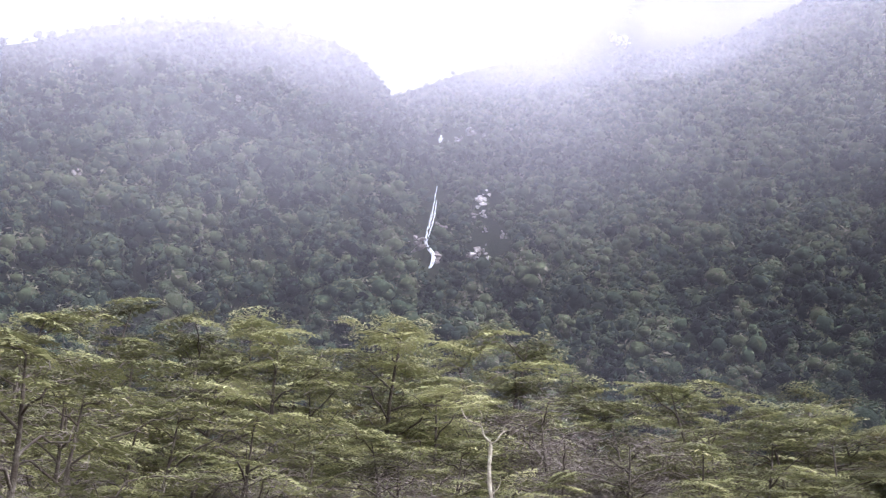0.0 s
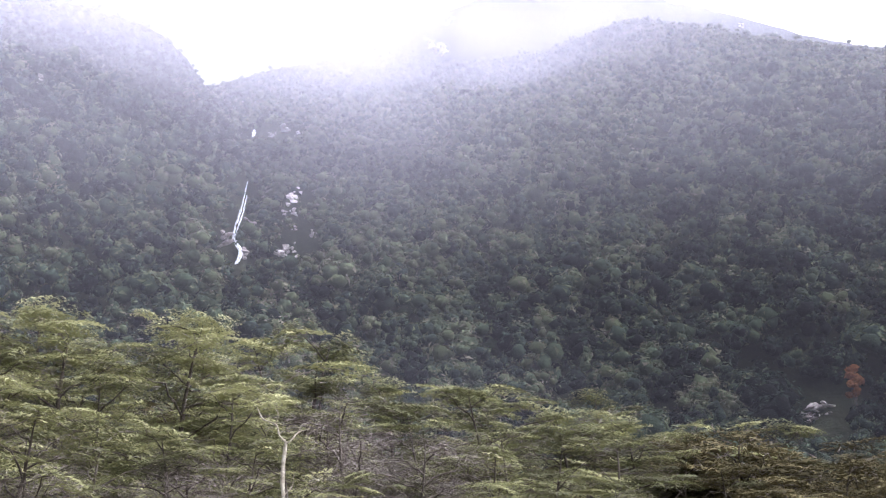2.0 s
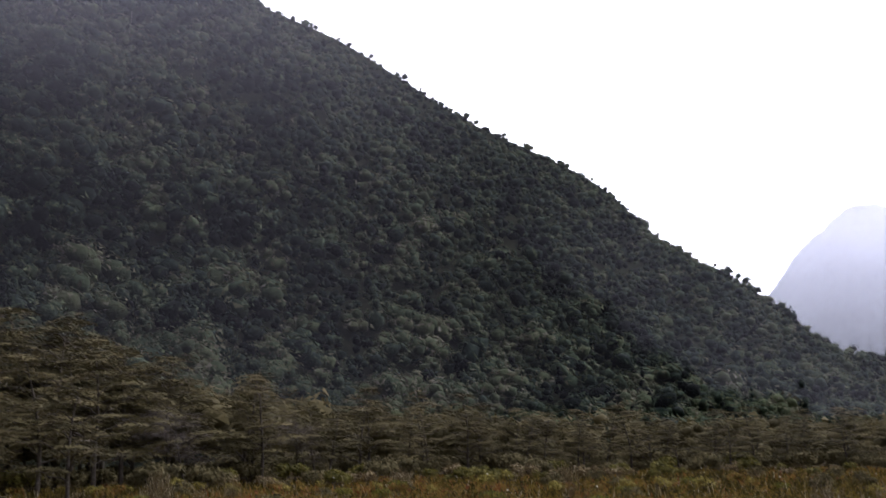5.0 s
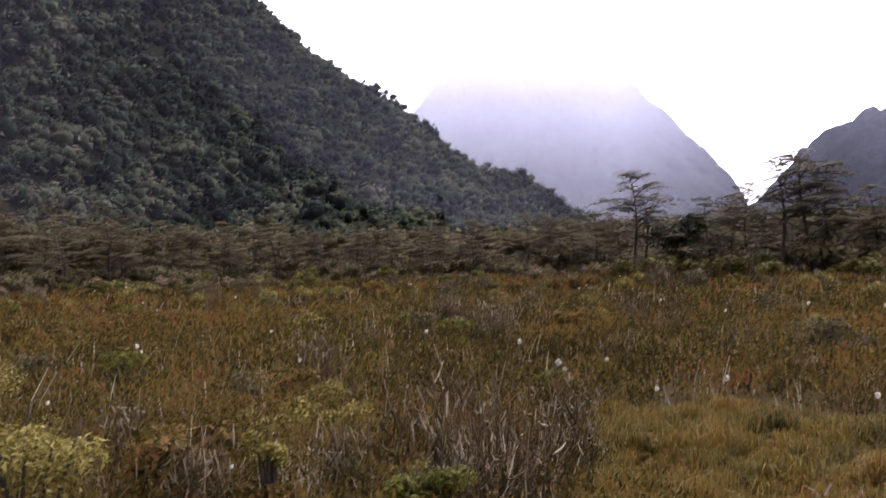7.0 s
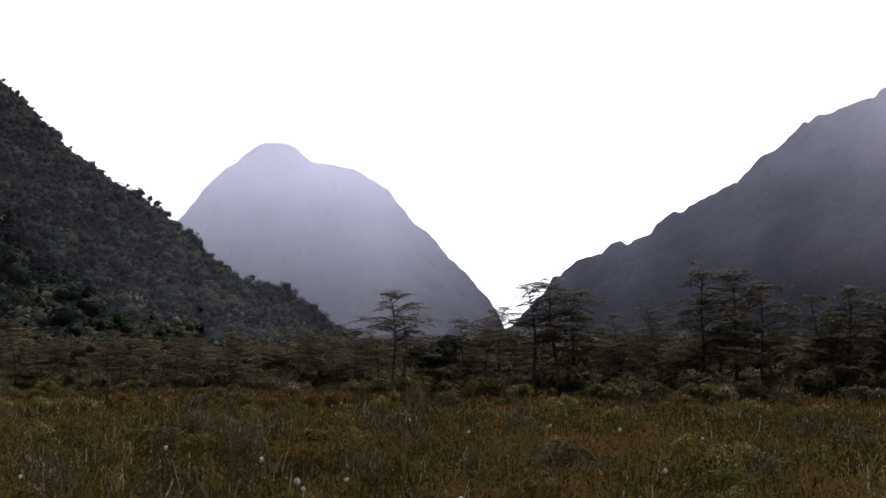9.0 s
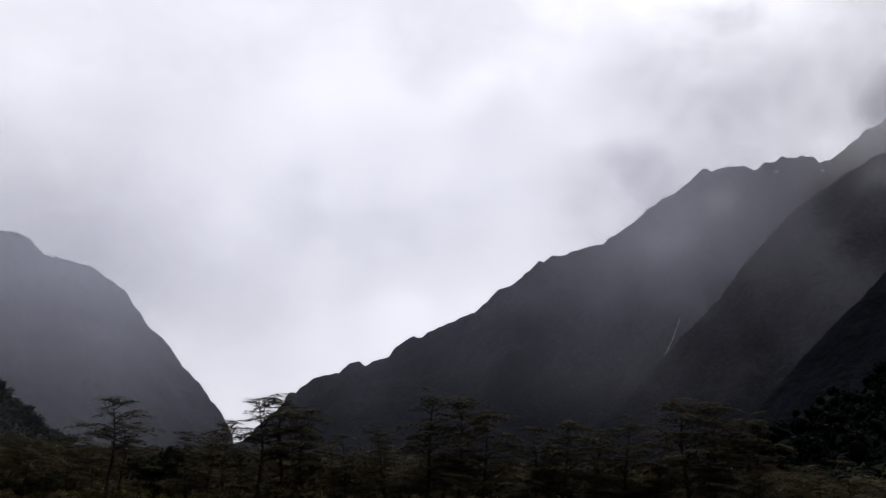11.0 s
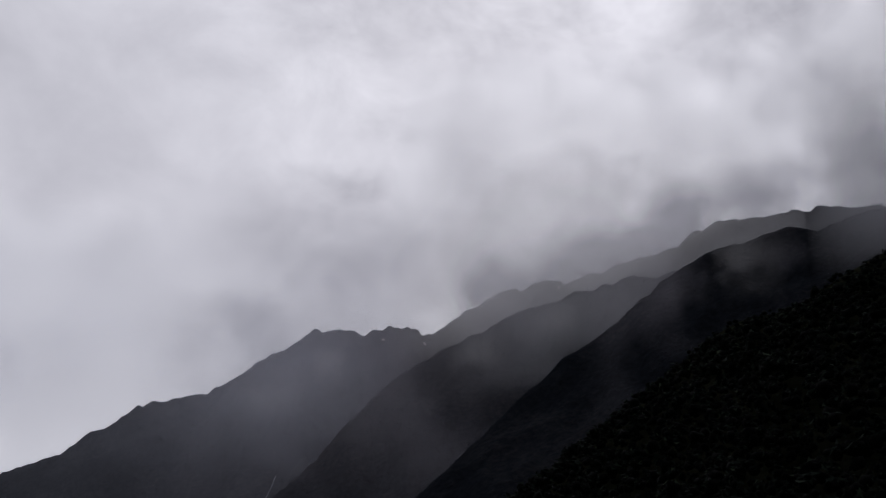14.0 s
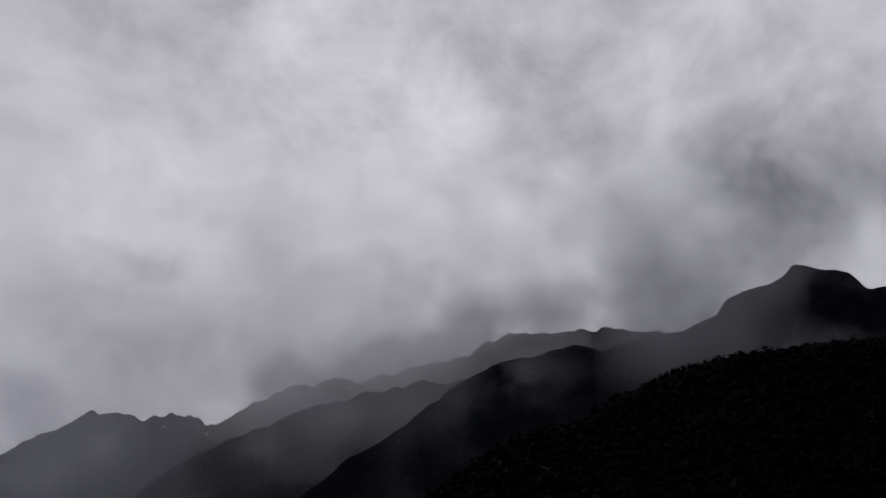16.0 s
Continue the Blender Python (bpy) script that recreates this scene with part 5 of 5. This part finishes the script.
def cascade(line, width, seed, label):
    """Falling white water: several braided strands down the rock."""
    rng = dice(seed)
    root = new("waterfall")
    pts = smooth_line(line, 26)
    way = unit(np.array([line[0][0], line[0][1], 0.0]))
    across = np.array([way[1], -way[0], 0.0])
    for i in range(6):
        s = np.linspace(0, 1, 40)
        path = np.stack([np.interp(s * 25, np.arange(26), pts[:, c]) for c in range(3)], -1)
        drift = np.cumsum(rng.normal(0, 0.13, 40))
        drift -= np.linspace(0, drift[-1], 40)
        sway = width * (0.13 * (i - 2.5) * (0.3 + s) + drift + rng.normal(0, 0.10, 40))
        path = path + across * sway[:, None] - way * (1.5 + 0.5 * i)
        begin = int(rng.integers(0, 12)) if i > 2 else 0
        thick = width * rng.uniform(0.05, 0.22, 40) * (0.7 + 0.5 * s)
        v, f = tube(path[begin:], thick[begin:], 6)
        part("strand", mesh_of("strand", v, f, M_FALL, smooth=True), root)
    return tagged(root, label, "waterfall")

cascade([(-744, 226, 294), (-706, 213, 265), (-676, 202, 243), (-650, 192, 224), (-627, 185, 208), (-594, 179, 191), (-566, 169, 175)], 1.6, 300, "white waterfall streaming down a dark wooded gully")
cascade([(-887, 272, 400), (-870, 266, 386)], 1.6, 301, "white waterfall streaming down a dark wooded gully")
outcrop((-710, 252, 277), 5, 4.2, 401, M_PALE_ROCK, "pale bare rock face among the trees", 1.0)
outcrop((-687, 242, 257), 4, 3.2, 402, M_PALE_ROCK, "pale bare rock face among the trees", 1.2)
outcrop((-689, 237, 254), 3, 2.0, 403, M_ROCK, "wet grey rock face among the trees", 1.0)
outcrop((-657, 233, 232), 3, 2.2, 404, M_ROCK, "wet grey rock face among the trees", 1.0)
outcrop((-632, 220, 209), 6, 4.0, 405, M_PALE_ROCK, "pale bare rock face among the trees", 0.7)
outcrop((-635, 216, 206), 3, 2.6, 406, M_ROCK, "wet grey rock face among the trees", 0.7)
outcrop((-622, 223, 202), 3, 2.2, 407, M_PALE_ROCK, "pale bare rock face among the trees", 0.9)
outcrop((-639, 240, 224), 3, 2.5, 408, M_ROCK, "wet grey rock face among the trees", 1.0)
outcrop((-589, 167, 194), 5, 3.6, 409, M_ROCK, "wet grey rock face among the trees", 1.0)
outcrop((-659, 204, 231), 4, 3.0, 410, M_ROCK, "wet grey rock face among the trees", 1.0)
outcrop((-599, 183, 191), 4, 3.0, 411, M_ROCK, "wet grey rock face among the trees", 1.0)
outcrop((-873, 285, 394), 4, 4.2, 412, M_PALE_ROCK, "pale bare rock face among the trees", 0.5)
outcrop((-892, 301, 407), 5, 4.6, 413, M_PALE_ROCK, "pale bare rock face among the trees", 0.6)
outcrop((-882, 311, 403), 4, 3.2, 414, M_PALE_ROCK, "pale bare rock face among the trees", 0.4)
outcrop((-811, 261, 341), 3, 2.8, 415, M_ROCK, "wet grey rock face among the trees", 0.6)
outcrop((-963, 276, 443), 2, 1.6, 416, M_PALE_ROCK, "pale bare rock face among the trees", 1.0)
outcrop((-597, -24, 215), 2, 2.2, 418, M_ROCK, "wet grey rock face among the trees", 1.0)
outcrop((-703, 69, 321), 3, 2.4, 419, M_ROCK, "wet grey rock face among the trees", 1.0)
outcrop((-520, 562, 334), 5, 4.0, 420, M_ROCK, "grey rock slip among the trees", 0.7)
outcrop((-297, 317, 71.5), 9, 2.4, 421, M_PALE_ROCK, "grey rock slip among the trees", 0.7)
outcrop((-297, 310, 67.0), 7, 2.2, 422, M_ROCK, "grey rock slip among the trees", 0.7)
outcrop((-1533, 795, 916), 4, 9.0, 423, M_PALE_ROCK, "pale wet rock face high on the misty ridge", 0.6)
outcrop((-1561, 825, 990), 4, 6.0, 424, M_PALE_ROCK, "pale wet rock face high on the misty ridge", 0.6)
outcrop((-1265, 1245, 956), 4, 6.0, 425, M_PALE_ROCK, "pale wet rock face high on the misty ridge", 0.6)
outcrop((-1318, 966, 809), 4, 7.0, 426, M_PALE_ROCK, "pale wet rock face high on the misty ridge", 0.6)
outcrop((-1547, 788, 927), 4, 9.0, 427, M_PALE_ROCK, "pale wet rock face high on the misty ridge", 0.6)
outcrop((-1607, 719, 924), 4, 9.0, 428, M_PALE_ROCK, "pale wet rock face high on the misty ridge", 0.6)
outcrop((-1646, 667, 920), 4, 7.0, 429, M_PALE_ROCK, "pale wet rock face high on the misty ridge", 0.6)
for i, (u, size) in enumerate(((0.585, 5.0), (0.655, 6.0), (0.70, 5.0), (0.735, 7.0), (0.775, 6.0))):
    p = RIGHT_RANGE.at(np.array([u]), np.array([0.97]))[0]
    outcrop(tuple(p), 3, size, 440 + i, M_PALE_ROCK, "pale snow-dusted rock below the crest", 0.5)
rust = bushy(180, "rust_tree", 23.0, 3.2, 3600, 0.85, M_RUST, "rusty orange dying tree on the slope", 7)
rust.location = (-289, 327, 69)
copy_thing(rust, pose(-286, 323, 65.5, 0, 0, 130) @ Matrix.Diagonal((0.75, 0.75, 0.8, 1)))
cascade([(1254, 1590, 342), (1229, 1570, 313), (1211, 1562, 287), (1194, 1556, 265)], 0.6, 320, "thin white stream falling down a far dark gully")
for i, (x, y, z) in enumerate(((-510, 102, 144), (-515, 263, 151), (-689, 5, 301), (-442, 593, 305), (-416, 606, 296), (-369, 557, 226), (-312, 574, 185))):
    copy_thing(SNAG, pose(x, y, z, 0, 0, 120 + 40 * i) @ Matrix.Diagonal((1.3, 1.3, 1.7, 1)))
